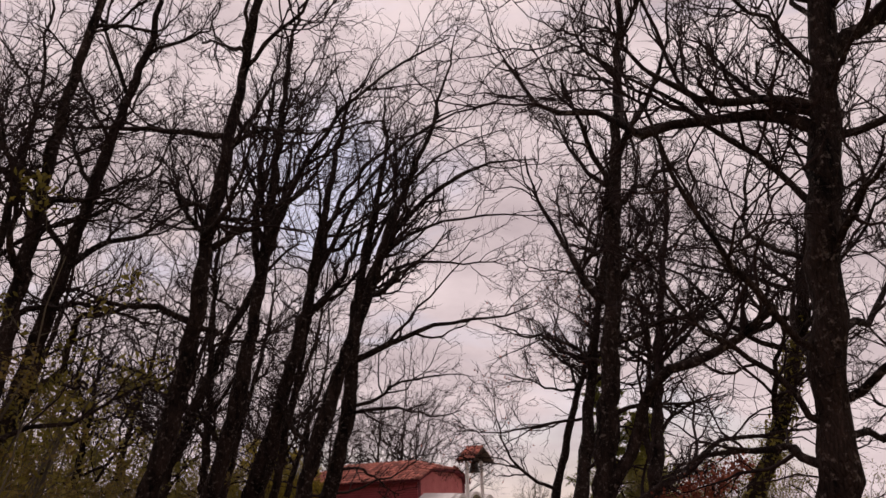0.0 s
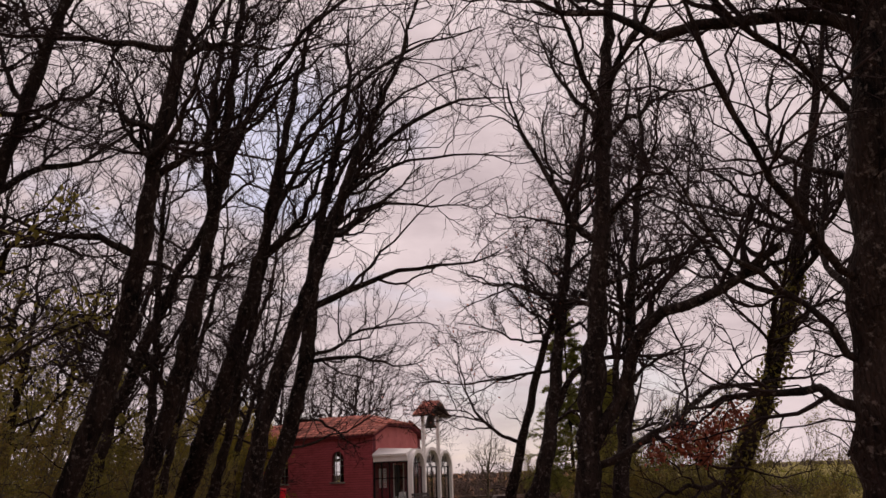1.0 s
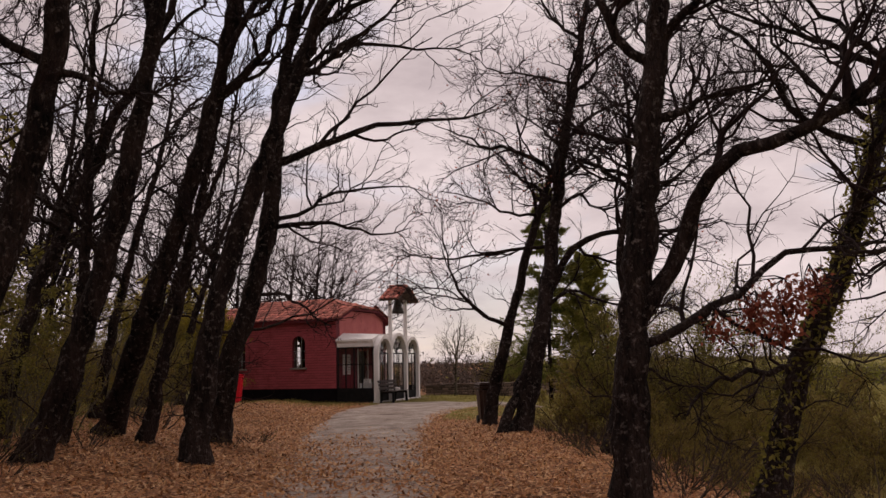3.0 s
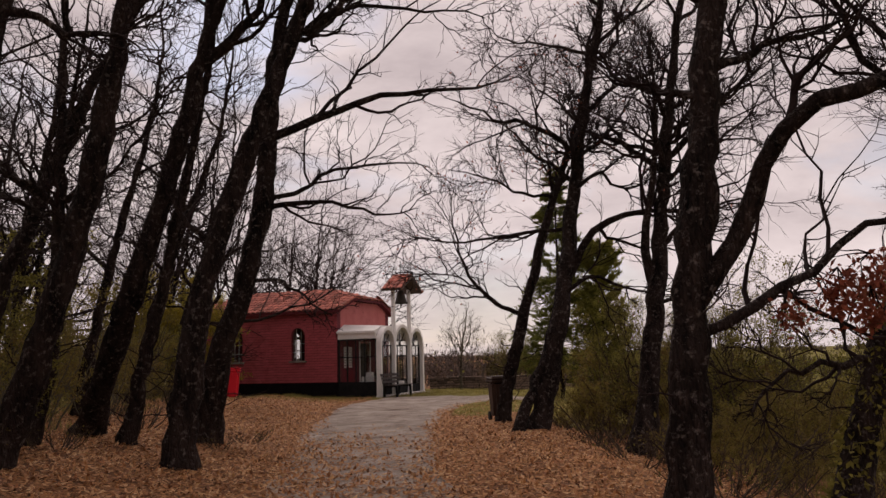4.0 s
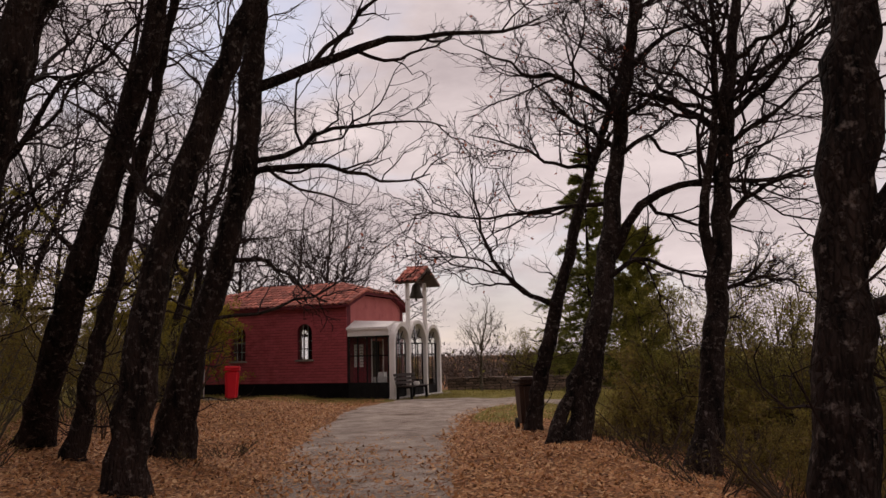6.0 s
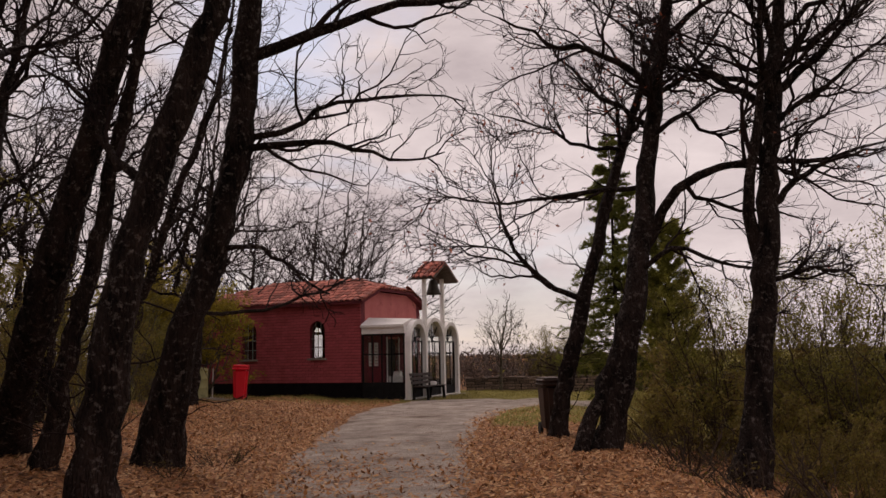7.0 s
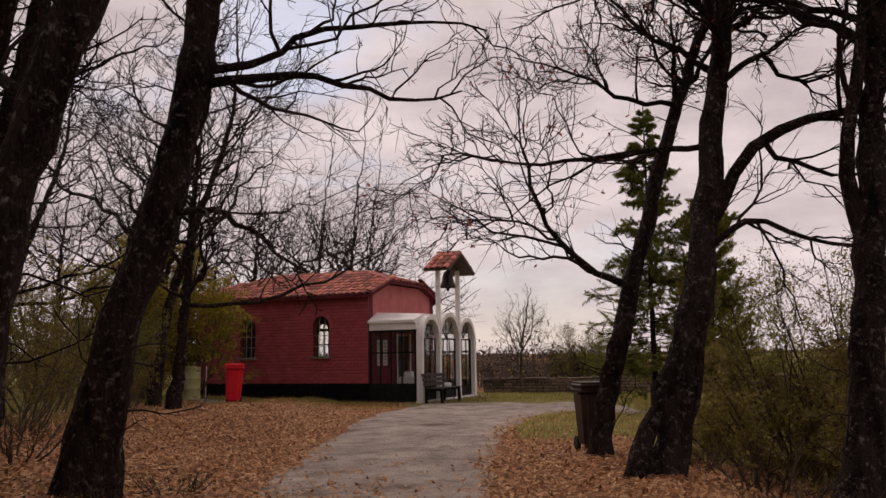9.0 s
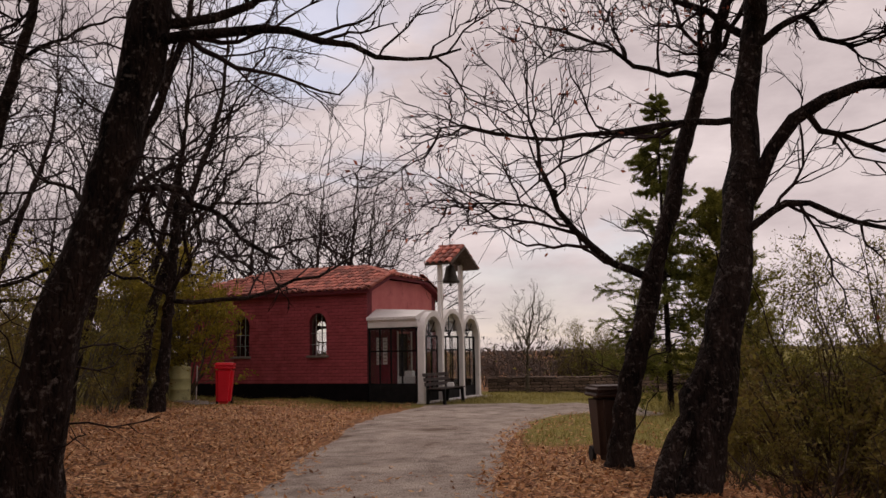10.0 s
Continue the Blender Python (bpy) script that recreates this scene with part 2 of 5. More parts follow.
def box(bm, x0, y0, z0, x1, y1, z1, bevel=0.0, m=None):
    r = bmesh.ops.create_cube(bm, size=1.0, matrix=Matrix.Translation(((x0 + x1) / 2, (y0 + y1) / 2, (z0 + z1) / 2)) @ Matrix.Diagonal((x1 - x0, y1 - y0, z1 - z0, 1)))
    vs = r["verts"]
    if bevel:
        es = list({e for v in vs for e in v.link_edges})
        vs = bmesh.ops.bevel(bm, geom=es, offset=bevel, segments=1, affect="EDGES")["verts"]
        vs = list(vs)
    if m is not None:
        bmesh.ops.transform(bm, matrix=m, verts=vs)
    return bm


def boxes(*args, bevel=0.0):
    bm = bmesh.new()
    for a in args:
        box(bm, *a, bevel=bevel)
    return bm


def slab(bm, outline, place, depth):
    """A flat outline (2D) laid by place() into space, extruded by the vector depth."""
    vs = [bm.verts.new(place(*p)) for p in outline]
    f = bm.faces.new(vs)
    out = bmesh.ops.extrude_face_region(bm, geom=[f])
    bmesh.ops.translate(bm, vec=depth, verts=[v for v in out["geom"] if isinstance(v, bmesh.types.BMVert)])


def lathe(bm, profile, segs=20, centre=(0, 0, 0)):
    """A body of revolution from (radius, height) pairs."""
    rings = []
    for r, z in profile:
        rings.append([bm.verts.new((centre[0] + r * math.cos(a), centre[1] + r * math.sin(a), centre[2] + z)) for a in [2 * math.pi * k / segs for k in range(segs)]])
    for a, b in zip(rings, rings[1:]):
        for k in range(segs):
            bm.faces.new((a[k], a[(k + 1) % segs], b[(k + 1) % segs], b[k]))
    bm.faces.new(rings[0][::-1])
    bm.faces.new(rings[-1])


def step(a, b, v):
    t = min(1.0, max(0.0, (v - a) / (b - a)))
    return t * t * (3 - 2 * t)


def np_step(a, b, v):
    t = np.clip((v - a) / (b - a), 0, 1)
    return t * t * (3 - 2 * t)


def lane_edges(y):
    """Left and right edge of the lane at y."""
    left = np.interp(y, [-12, 0, 8, 15.5, 20.7, 26, 30, 33, 36], [0.2, -0.9, -1.55, -1.75, -2.25, -2.45, -2.6, -2.3, -1.6])
    right = np.interp(y, [-12, 0, 8, 15.5, 20.7, 26, 28, 30, 31.5, 32.8, 33.8], [3.2, 2.1, 0.75, 0.45, 0.5, 0.85, 1.05, 1.45, 2.0, 3.0, 5.0])
    return left, right


def ground_z(x, y):
    """Height of the ground: a slight bank on the woods' side, a drop to the field on the other."""
    x, y = np.asarray(x, float), np.asarray(y, float)
    z = 0.15 + 0.28 * np_step(-2.6, -5.5, x) * (1 - 0.6 * np_step(28, 40, y)) + 0.5 * np_step(-6, -16, x)
    z = z - 0.50 * np_step(2.2, 4.6, x) * (1 - 0.75 * np_step(24, 34, y)) - 0.35 * np_step(5, 12, x) * (1 - np_step(24, 40, y))
    z = z + 0.17 * (1 - np_step(0, 9, y)) - 0.5 * np_step(46, 90, y) + 2.6 * np_step(120, 900, np.hypot(x, y))
    off = np.maximum(np.abs(x + 0.7) - 1.4, 0)
    z = z + np.clip(off, 0, 1) * (0.035 * np.sin(1.7 * x + 0.9 * y) * np.sin(1.1 * y - 0.6 * x) + 0.02 * np.sin(3.9 * x - 1.3 * y))
    return z


def gz(x, y):
    return float(ground_z(x, y))


# ---- tubes: trunks, limbs, twigs ----
def tubes(P, R, sides):
    """Vertices and faces of m tubes at once; P is m x n x 3, R m x n."""
    m, n, _ = P.shape
    T = np.gradient(P, axis=1)
    T /= np.linalg.norm(T, axis=2, keepdims=True) + 1e-9
    ref = np.where(np.abs(T[:, :1, 2:3]) > 0.8, np.array([[[1.0, 0, 0]]]), np.array([[[0, 0, 1.0]]]))
    A = np.cross(T, np.broadcast_to(ref, T.shape))
    A /= np.linalg.norm(A, axis=2, keepdims=True) + 1e-9
    B = np.cross(T, A)
    ang = np.arange(sides) * 2 * np.pi / sides
    V = P[:, :, None] + R[:, :, None, None] * (A[:, :, None] * np.cos(ang)[:, None] + B[:, :, None] * np.sin(ang)[:, None])
    i = np.arange(m)[:, None, None] * n * sides + np.arange(n - 1)[None, :, None] * sides
    k = np.arange(sides)[None, None]
    k2 = (k + 1) % sides
    F = np.stack([i + k, i + k2, i + sides + k2, i + sides + k], -1).reshape(-1, 4)
    return V.reshape(-1, 3), F


def fast_mesh(name, chunks):
    """One mesh from (verts, faces) chunks of quads or triangles."""
    me = bpy.data.meshes.new(name)
    V = np.concatenate([c[0] for c in chunks])
    base, loops, starts, total = 0, [], [], 0
    for v, f in chunks:
        loops.append((f + base).ravel())
        starts.append(total + np.arange(len(f)) * f.shape[1])
        total += f.size
        base += len(v)
    L, S = np.concatenate(loops), np.concatenate(starts)
    me.vertices.add(len(V))
    me.vertices.foreach_set("co", V.astype(np.float32).ravel())
    me.loops.add(total)
    me.loops.foreach_set("vertex_index", L.astype(np.int32))
    me.polygons.add(len(S))
    me.polygons.foreach_set("loop_start", S.astype(np.int32))
    me.update(calc_edges=True)
    me.validate()
    return me


def unit(v):
    return v / (np.linalg.norm(v, axis=-1, keepdims=True) + 1e-9)


def grow(rng, start, way, length, r0, n, wander, lift, taper=0.25):
    """Crooked shoots, all at once."""
    m = len(start)
    P, main = [start], unit(way)
    for k in range(n - 1):
        main = unit(main + rng.normal(0, wander * 0.42, (m, 3)) + np.array([0, 0, lift]))
        d = unit(main + rng.normal(0, wander * 0.85, (m, 3)))
        P.append(P[-1] + d * (length / (n - 1))[:, None])
    R = r0[:, None] * np.linspace(1, taper, n)[None]
    return np.stack(P, 1), R


def shoots(rng, P, R, count, low, high, spread, length, n, wander, lift, shrink=0.62, rmin=0.004, droop=0.0):
    """Side shoots along parents."""
    m, k, _ = P.shape
    who = np.repeat(np.arange(m), count)
    s = rng.uniform(low, high, len(who)) * (k - 1)
    i = np.minimum(s.astype(int), k - 2)
    f = (s - i)[:, None]
    a, b = P[who, i], P[who, i + 1]
    start = a * (1 - f) + b * f
    along = unit(b - a)
    side = unit(np.cross(along, rng.normal(0, 1, along.shape)))
    ang = rng.uniform(spread[0], spread[1], len(who))[:, None]
    way = along * np.cos(ang) + side * np.sin(ang) - np.array([0, 0, droop])
    r = np.maximum((R[who, i] * (1 - f[:, 0]) + R[who, i + 1] * f[:, 0]) * shrink, rmin)
    plen = np.linalg.norm(np.diff(P, axis=1), axis=2).sum(1)[who]
    ln = plen * rng.uniform(length[0], length[1], len(who)) * (1.15 - 0.55 * s / (k - 1))
    return grow(rng, start, way, ln, r, n, wander, lift)


def smooth_line(points, n, rng=None, jitter=0.0):
    """A rounded line through a few guide points."""
    p = np.array(points, float)
    s = np.r_[0, np.cumsum(np.linalg.norm(np.diff(p, axis=0), axis=1))]
    t = np.linspace(0, s[-1], n)
    m = np.gradient(p, s, axis=0)
    i = np.clip(np.searchsorted(s, t, side="right") - 1, 0, len(s) - 2)
    h = (s[i + 1] - s[i])[:, None]
    u = ((t - s[i]) / h[:, 0])[:, None]
    out = (2 * u**3 - 3 * u**2 + 1) * p[i] + (u**3 - 2 * u**2 + u) * h * m[i] + (-2 * u**3 + 3 * u**2) * p[i + 1] + (u**3 - u**2) * h * m[i + 1]
    if rng is not None and jitter:
        w = rng.normal(0, jitter, (n, 3))
        w[0] = 0
        out = out + w
    return out


def leaf_quads(rng, centres, size, flat=0.0, broad=0.45):
    """Small folded leaves, two triangles each side of the rib."""
    m = len(centres)
    a = unit(rng.normal(0, 1, (m, 3)) * np.array([1, 1, 1 - flat]))
    b = unit(np.cross(a, unit(rng.normal(0, 1 - flat, (m, 3)) + np.array([0, 0, flat * 3 + 0.01]))))
    c = np.cross(a, b)
    s = (size * rng.uniform(0.6, 1.3, m))[:, None]
    V = np.stack([centres - a * s, centres + b * s * broad + c * s * 0.18, centres + a * s, centres - b * s * broad + c * s * 0.18], 1).reshape(-1, 3)
    i = np.arange(m)[:, None] * 4
    return V, np.concatenate([i + np.array([[0, 1, 2]]), i + np.array([[0, 2, 3]])])


def oak(name, label, trunk, r0, r1, limbs=(), seed=0, auto=8, auto_from=0.4, reach=2.6, dense=(9, 8, 4), leaves=0, leaf_mat=None, sides=13, flare=1.7, bark=None, group="", twig_r=0.006, bias=(0, 0, 0), rise=(0.3, 1.0), limb_r=0.026, heft=1.0, twig_mat=None):
    """A bare oak: trunk along guide points, named limbs along theirs, more limbs and twigs grown from the seed."""
    rng = np.random.default_rng(seed)
    bark = bark or BARK
    base = np.array(trunk[0], float)
    base[2] = gz(base[0], base[1]) - 0.12 if not name.endswith("_model") else -0.12
    guide = [tuple(base)] + [tuple(p) for p in trunk if p[2] > base[2] + 0.5]
    tree = new(name)
    tree.location = base
    tagged(tree, label, "tree", group)
    n = 44
    C = smooth_line(guide, n, rng, 0.018) - base
    hgt = np.linspace(0, 1, n)
    R = r0 + (r1 - r0) * hgt**1.15
    run = np.r_[0, np.cumsum(np.linalg.norm(np.diff(C, axis=0), axis=1))]
    R = R * (1 + (flare - 1) * np.exp(-run / 0.35)) * (1 + 0.06 * np.convolve(rng.normal(0, 1, n + 2), np.ones(3) / 1.8, 'valid') + rng.normal(0, 0.02, n))
    V, F = tubes(C[None], R[None], sides)
    lump = 1 + 0.10 * np.sin(np.arange(len(V)) % sides * 2 * np.pi / sides * 3 + V[:, 2] * 1.3) * (0.45 + np.exp(-np.repeat(run, sides) / 1.2)) + rng.normal(0, 0.035, len(V))
    axis = np.repeat(C, sides, 0)
    V = axis + (V - axis) * lump[:, None]
    top = len(V)
    me = fast_mesh("trunk", [(V, F), (np.r_[V[-sides:], C[-1:] + [[0, 0, 0.05]]], np.array([[k, (k + 1) % sides, sides] for k in range(sides)]))])
    me.shade_smooth()
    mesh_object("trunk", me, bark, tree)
    P1, R1 = [], []
    for pts, ra, rb in limbs:
        ln = smooth_line([np.array(p) - base for p in pts], 12, rng, 0.026)
        P1.append(ln)
        R1.append(np.linspace(ra, rb, 12))
    if auto:
        s = np.sort(rng.uniform(auto_from, 0.98, auto)) * (n - 1)
        i = np.minimum(s.astype(int), n - 2)
        st = C[i] + (C[i + 1] - C[i]) * (s - i)[:, None]
        az = rng.uniform(0, 2 * np.pi) + np.arange(auto) * 2.4 + rng.normal(0, 0.4, auto)
        way = np.stack([np.cos(az), np.sin(az), rng.uniform(rise[0], rise[1], auto)], 1) + np.array(bias)
        Pa, Ra = grow(rng, st, way, 1.2 * reach * rng.uniform(0.65, 1.25, auto) * (1.25 - 0.6 * s / (n - 1)), np.maximum(R[i] * heft * rng.uniform(0.38, 0.6, auto), limb_r), 12, 0.26, 0.045, 0.2)
        P1 += list(Pa)
        R1 += list(Ra)
    # the leader
    Pl, Rl = grow(rng, C[-1:], unit(C[-1:] - C[-3:-2]), np.array([reach * 1.1]), np.array([R[-1]]), 12, 0.2, 0.05, 0.2)
    P1.append(Pl[0])
    R1.append(Rl[0])
    for p, r in zip(P1, R1):
        lm = fast_mesh("limb", [tubes(p[None], r[None] * (1 + rng.normal(0, 0.05, r.shape)), 7)])
        lm.shade_smooth()
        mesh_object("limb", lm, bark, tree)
    keep = [k for k, r in enumerate(R1) if r[-1] < 0.09]
    P1, R1 = np.array(P1)[keep], np.array(R1)[keep]
    P2, R2 = shoots(rng, P1, R1, dense[0], 0.16, 1.0, (0.45, 1.05), (0.32, 0.72), 9, 0.27, 0.05, 0.56, limb_r * 0.46)
    P3, R3 = shoots(rng, P2, R2, dense[1], 0.2, 1.0, (0.4, 1.1), (0.28, 0.62), 5, 0.27, 0.045, 0.6, twig_r * 1.3)
    P4, R4 = shoots(rng, P3, R3, dense[2], 0.25, 1.0, (0.35, 1.0), (0.3, 0.7), 2, 0.24, 0.04, 0.7, twig_r * 0.85)
    chunks = [tubes(P2, R2, 4 if sides > 8 else 3), tubes(P3, R3, 3), tubes(P4, R4, 3)]
    if sides > 8:
        at = rng.integers(3, n - 8, 26)
        out = rng.normal(0, 1, (26, 3)) * [1, 1, 0.3] + [0, 0, 0.35]
        Ps, Rs = grow(rng, C[at], out, rng.uniform(0.3, 1.0, 26) + R[at], np.full(26, 0.011), 6, 0.25, 0.05, 0.4)
        Pt, Rt = shoots(rng, Ps, Rs, 5, 0.35, 1.0, (0.4, 1.1), (0.25, 0.6), 3, 0.25, 0.03, 0.6, twig_r * 0.8)
        chunks += [tubes(Ps, Rs, 4), tubes(Pt, Rt, 3)]
    tw = fast_mesh("twigs", chunks)
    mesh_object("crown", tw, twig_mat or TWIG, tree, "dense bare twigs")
    if leaves:
        pick = rng.integers(0, len(P4), leaves)
        cl = P4[pick, 1] + rng.normal(0, 0.03, (leaves, 3))
        mesh_object("withered_foliage", fast_mesh("withered_foliage", [leaf_quads(rng, cl, 0.035)]), leaf_mat or LEAF_RUSSET, tree, "last withered leaves")
    return tree


# ---- ground and lane ----
def grid_axis(lo, hi, fine_lo, fine_hi, stepsize):
    a = list(np.arange(fine_lo, fine_hi + 1e-6, stepsize))
    g = stepsize
    while a[-1] < hi:
        g *= 1.25
        a.append(a[-1] + g)
    g = stepsize
    while a[0] > lo:
        g *= 1.25
        a.insert(0, a[0] - g)
    return np.array(a)


gx, gy = grid_axis(-1800, 1800, -12, 14, 0.25), grid_axis(-1800, 1800, -4, 48, 0.3)
GX, GY = np.meshgrid(gx, gy)
GZ = ground_z(GX, GY)
nx, ny = len(gx), len(gy)
ii = (np.arange(ny - 1)[:, None] * nx + np.arange(nx - 1)[None]).ravel()
gm = fast_mesh("ground", [(np.stack([GX, GY, GZ], -1).reshape(-1, 3), np.stack([ii, ii + 1, ii + nx + 1, ii + nx], 1))])
gm.shade_smooth()
# how grassy each spot is: leaf litter under the oaks, grass by the chapel and in the field
ll, lr = lane_edges(GY)
far_brown = np_step(43.5, 47, GY) * (1 - np_step(0.11, 0.17, GX / np.maximum(GY, 1)))
grassy = np.maximum.reduce([np_step(5.2, 7.5, GX) * (1 - 0.3 * np_step(0, 12, GY)) * (1 - 0.9 * far_brown), np_step(24.5, 27.5, GY) * np_step(0.7, 1.2, GX) * (1 - far_brown), np_step(33.5, 36.5, GY + 0.3 * GX) * (1 - np_step(43.5, 45.0, GY)), np_step(46, 60, GY) * (0.05 + 0.75 * np_step(0.11, 0.17, GX / np.maximum(GY, 1))), 0.75 * np_step(0, -3, GX + 5.0 + 0.085 * (GY - 10))])
at = gm.attributes.new("grassy", "FLOAT", "POINT")
at.data.foreach_set("value", grassy.astype(np.float32).ravel())
GROUND = bpy.data.materials.new("leafy_ground")
GROUND.use_nodes = True
_t = GROUND.node_tree
_b = _t.nodes["Principled BSDF"]
_b.inputs["Roughness"].default_value = 0.95
_b.inputs["Specular IOR Level"].default_value = 0.1
_co = _t.nodes.new("ShaderNodeTexCoord")
_v = node(_t, "ShaderNodeTexVoronoi", Scale=17.0)
_n1 = node(_t, "ShaderNodeTexNoise", Scale=0.8, Detail=6.0)
_n2 = node(_t, "ShaderNodeTexNoise", Scale=22.0, Detail=5.0)
for _n in (_v, _n1, _n2):
    _t.links.new(_co.outputs["Object"], _n.inputs["Vector"])
_sep = _t.nodes.new("ShaderNodeSeparateColor")
_t.links.new(_v.outputs["Color"], _sep.inputs["Color"])
_rl = _t.nodes.new("ShaderNodeValToRGB")
_rl.color_ramp.elements[0].color, _rl.color_ramp.elements[1].color = (0.06, 0.028, 0.015, 1), (0.37, 0.18, 0.08, 1)
_t.links.new(_sep.outputs["Red"], _rl.inputs["Fac"])
_rg = _t.nodes.new("ShaderNodeValToRGB")
_rg.color_ramp.elements[0].position, _rg.color_ramp.elements[0].color = 0.3, (0.11, 0.096, 0.026, 1)
_rg.color_ramp.elements[1].position, _rg.color_ramp.elements[1].color = 0.7, (0.27, 0.225, 0.065, 1)
_t.links.new(_n2.outputs["Fac"], _rg.inputs["Fac"])
_at = _t.nodes.new("ShaderNodeAttribute")
_at.attribute_name = "grassy"
_ad = _t.nodes.new("ShaderNodeMath")
_ad.operation = "ADD"
_t.links.new(_at.outputs["Fac"], _ad.inputs[0])
_t.links.new(_n1.outputs["Fac"], _ad.inputs[1])
_rm = _t.nodes.new("ShaderNodeMapRange")
_rm.inputs["From Min"].default_value, _rm.inputs["From Max"].default_value = 0.75, 1.15
_t.links.new(_ad.outputs["Value"], _rm.inputs["Value"])
_mx = _t.nodes.new("ShaderNodeMix")
_mx.data_type = "RGBA"
_t.links.new(_rm.outputs["Result"], _mx.inputs["Factor"])
_t.links.new(_rl.outputs["Color"], _mx.inputs["A"])
_t.links.new(_rg.outputs["Color"], _mx.inputs["B"])
_t.links.new(_mx.outputs["Result"], _b.inputs["Base Color"])
_bp = node(_t, "ShaderNodeBump", Strength=0.7, Distance=0.03)
_t.links.new(_sep.outputs["Green"], _bp.inputs["Height"])
_t.links.new(_bp.outputs["Normal"], _b.inputs["Normal"])
tagged(mesh_object("ground", gm, GROUND), "leaf-strewn earth bank running into rough grass", "ground", kind="structure")

# the lane: a slightly crowned strip with ragged edges
rng = np.random.default_rng(5)
ys = np.arange(-12, 36.6, 0.3)
L0, R0 = lane_edges(ys)
wob = np.convolve(rng.normal(0, 0.16, len(ys) + 6), np.ones(4) / 4, "same")[3:-3]
wob2 = np.convolve(rng.normal(0, 0.16, len(ys) + 6), np.ones(4) / 4, "same")[3:-3]
cols = 17
s = np.linspace(0, 1, cols)
LX = (L0 + wob)[:, None] * (1 - s) + (np.minimum(R0, 9) + wob2)[:, None] * s
LY = np.repeat(ys[:, None], cols, 1)
# past the oaks the lane swings aside, in front of the chapel
LZ = ground_z(LX, LY) + 0.035 * np.minimum(1, 6 * np.minimum(s, 1 - s))[None] - 0.012
ii = (np.arange(len(ys) - 1)[:, None] * cols + np.arange(cols - 1)[None]).ravel()
lm = fast_mesh("lane", [(np.stack([LX, LY, LZ], -1).reshape(-1, 3), np.stack([ii, ii + 1, ii + cols + 1, ii + cols], 1))])
lm.shade_smooth()
tagged(mesh_object("road_lane", lm, ASPHALT), "worn grey lane with ragged leaf-strewn edges", "road", kind="structure")

# ---- chapel: local x runs along its long wall towards the porch, y along its front ----
CHAPEL = pose(-2.97, 37.62, 0.10, 0, 0, -22)
chapel = new("chapel")
chapel.matrix_world = CHAPEL
tagged(chapel, "small dark red brick chapel, tiled roof, white arched porch", "chapel")
LEN, WID, EAVE, THICK = 6.6, 4.8, 3.36, 0.3
WINDOWS = ((-1.98, -1.38), (-4.78, -4.18))
SILL, SPRING = 1.46, 2.42


def arc(cx, cz, r, a0, a1, n=12):
    return [(cx + r * math.cos(a0 + (a1 - a0) * k / n), cz + r * math.sin(a0 + (a1 - a0) * k / n)) for k in range(n + 1)]


def pierced(bm, y):
    """A long wall with its outer or inner face at y and two arched openings through it."""
    side = lambda a, z: (a, y, z)
    edges = [-LEN] + [e for w in sorted(WINDOWS) for e in w] + [0.0]
    for k in range(0, len(edges), 2):
        slab(bm, [(edges[k], 0.62), (edges[k + 1], 0.62), (edges[k + 1], EAVE), (edges[k], EAVE)], side, (0, THICK, 0))
    for a, b in WINDOWS:
        slab(bm, [(a, 0.62), (b, 0.62), (b, SILL), (a, SILL)], side, (0, THICK, 0))
        slab(bm, arc((a + b) / 2, SPRING, (b - a) / 2, math.pi, 0) + [(b, EAVE), (a, EAVE)], side, (0, THICK, 0))


bm = bmesh.new()
pierced(bm, 0.0)
bmesh.ops.remove_doubles(bm, verts=bm.verts, dist=0.001)
wall_side = part("side_wall", bm, MORTAR, chapel, "dark red painted brick wall")
bm = bmesh.new()
pierced(bm, WID - THICK)
bmesh.ops.remove_doubles(bm, verts=bm.verts, dist=0.001)
box(bm, -LEN, THICK, 0.62, -LEN + THICK, WID - THICK, EAVE)
part("rear_wall", bm, MORTAR, chapel)
# front: truncated gable with a doorway
front = lambda b, z: (0.0, b, z)
bm = bmesh.new()
DOOR = (1.95, 2.85, 2.1)
slab(bm, [(THICK, 0.0), (DOOR[0], 0.0), (DOOR[0], DOOR[2]), (DOOR[1], DOOR[2]), (DOOR[1], 0), (WID - THICK, 0.0), (WID - THICK, EAVE + 0.09), (3.63, EAVE + 0.37), (1.17, EAVE + 0.37), (THICK, EAVE + 0.09)], front, (-THICK, 0, 0))
part("gable_wall", bm, PLASTER, chapel, "lighter pink plastered gable")
bm = boxes((-0.2, DOOR[0] + 0.002, 0.05, -0.12, DOOR[1] - 0.002, DOOR[2] - 0.002))
door = part("door", bm, WOOD_BENCH, chapel, "dark wooden door")
# the enclosed porch's shade, put in as a dark red sheet over the pink plaster
part("porch_shade_panel", boxes((-0.01, 0.03, 0.062, 0.003, DOOR[0] - 0.06, 2.43), (-0.01, DOOR[1] + 0.06, 0.062, 0.003, 4.3, 2.43), (-0.01, DOOR[0] - 0.06, DOOR[2] + 0.06, 0.003, DOOR[1] + 0.06, 2.43)), MORTAR, chapel, "dark red sheet over the plaster round the door, painted-in porch shade")
part("door_frame", boxes((-0.11, DOOR[0] - 0.058, 0.062, 0.03, DOOR[0] + 0.0, DOOR[2] + 0.058), (-0.11, DOOR[1], 0.062, 0.03, DOOR[1] + 0.058, DOOR[2] + 0.058)), WHITE, door, "pale painted door frame")
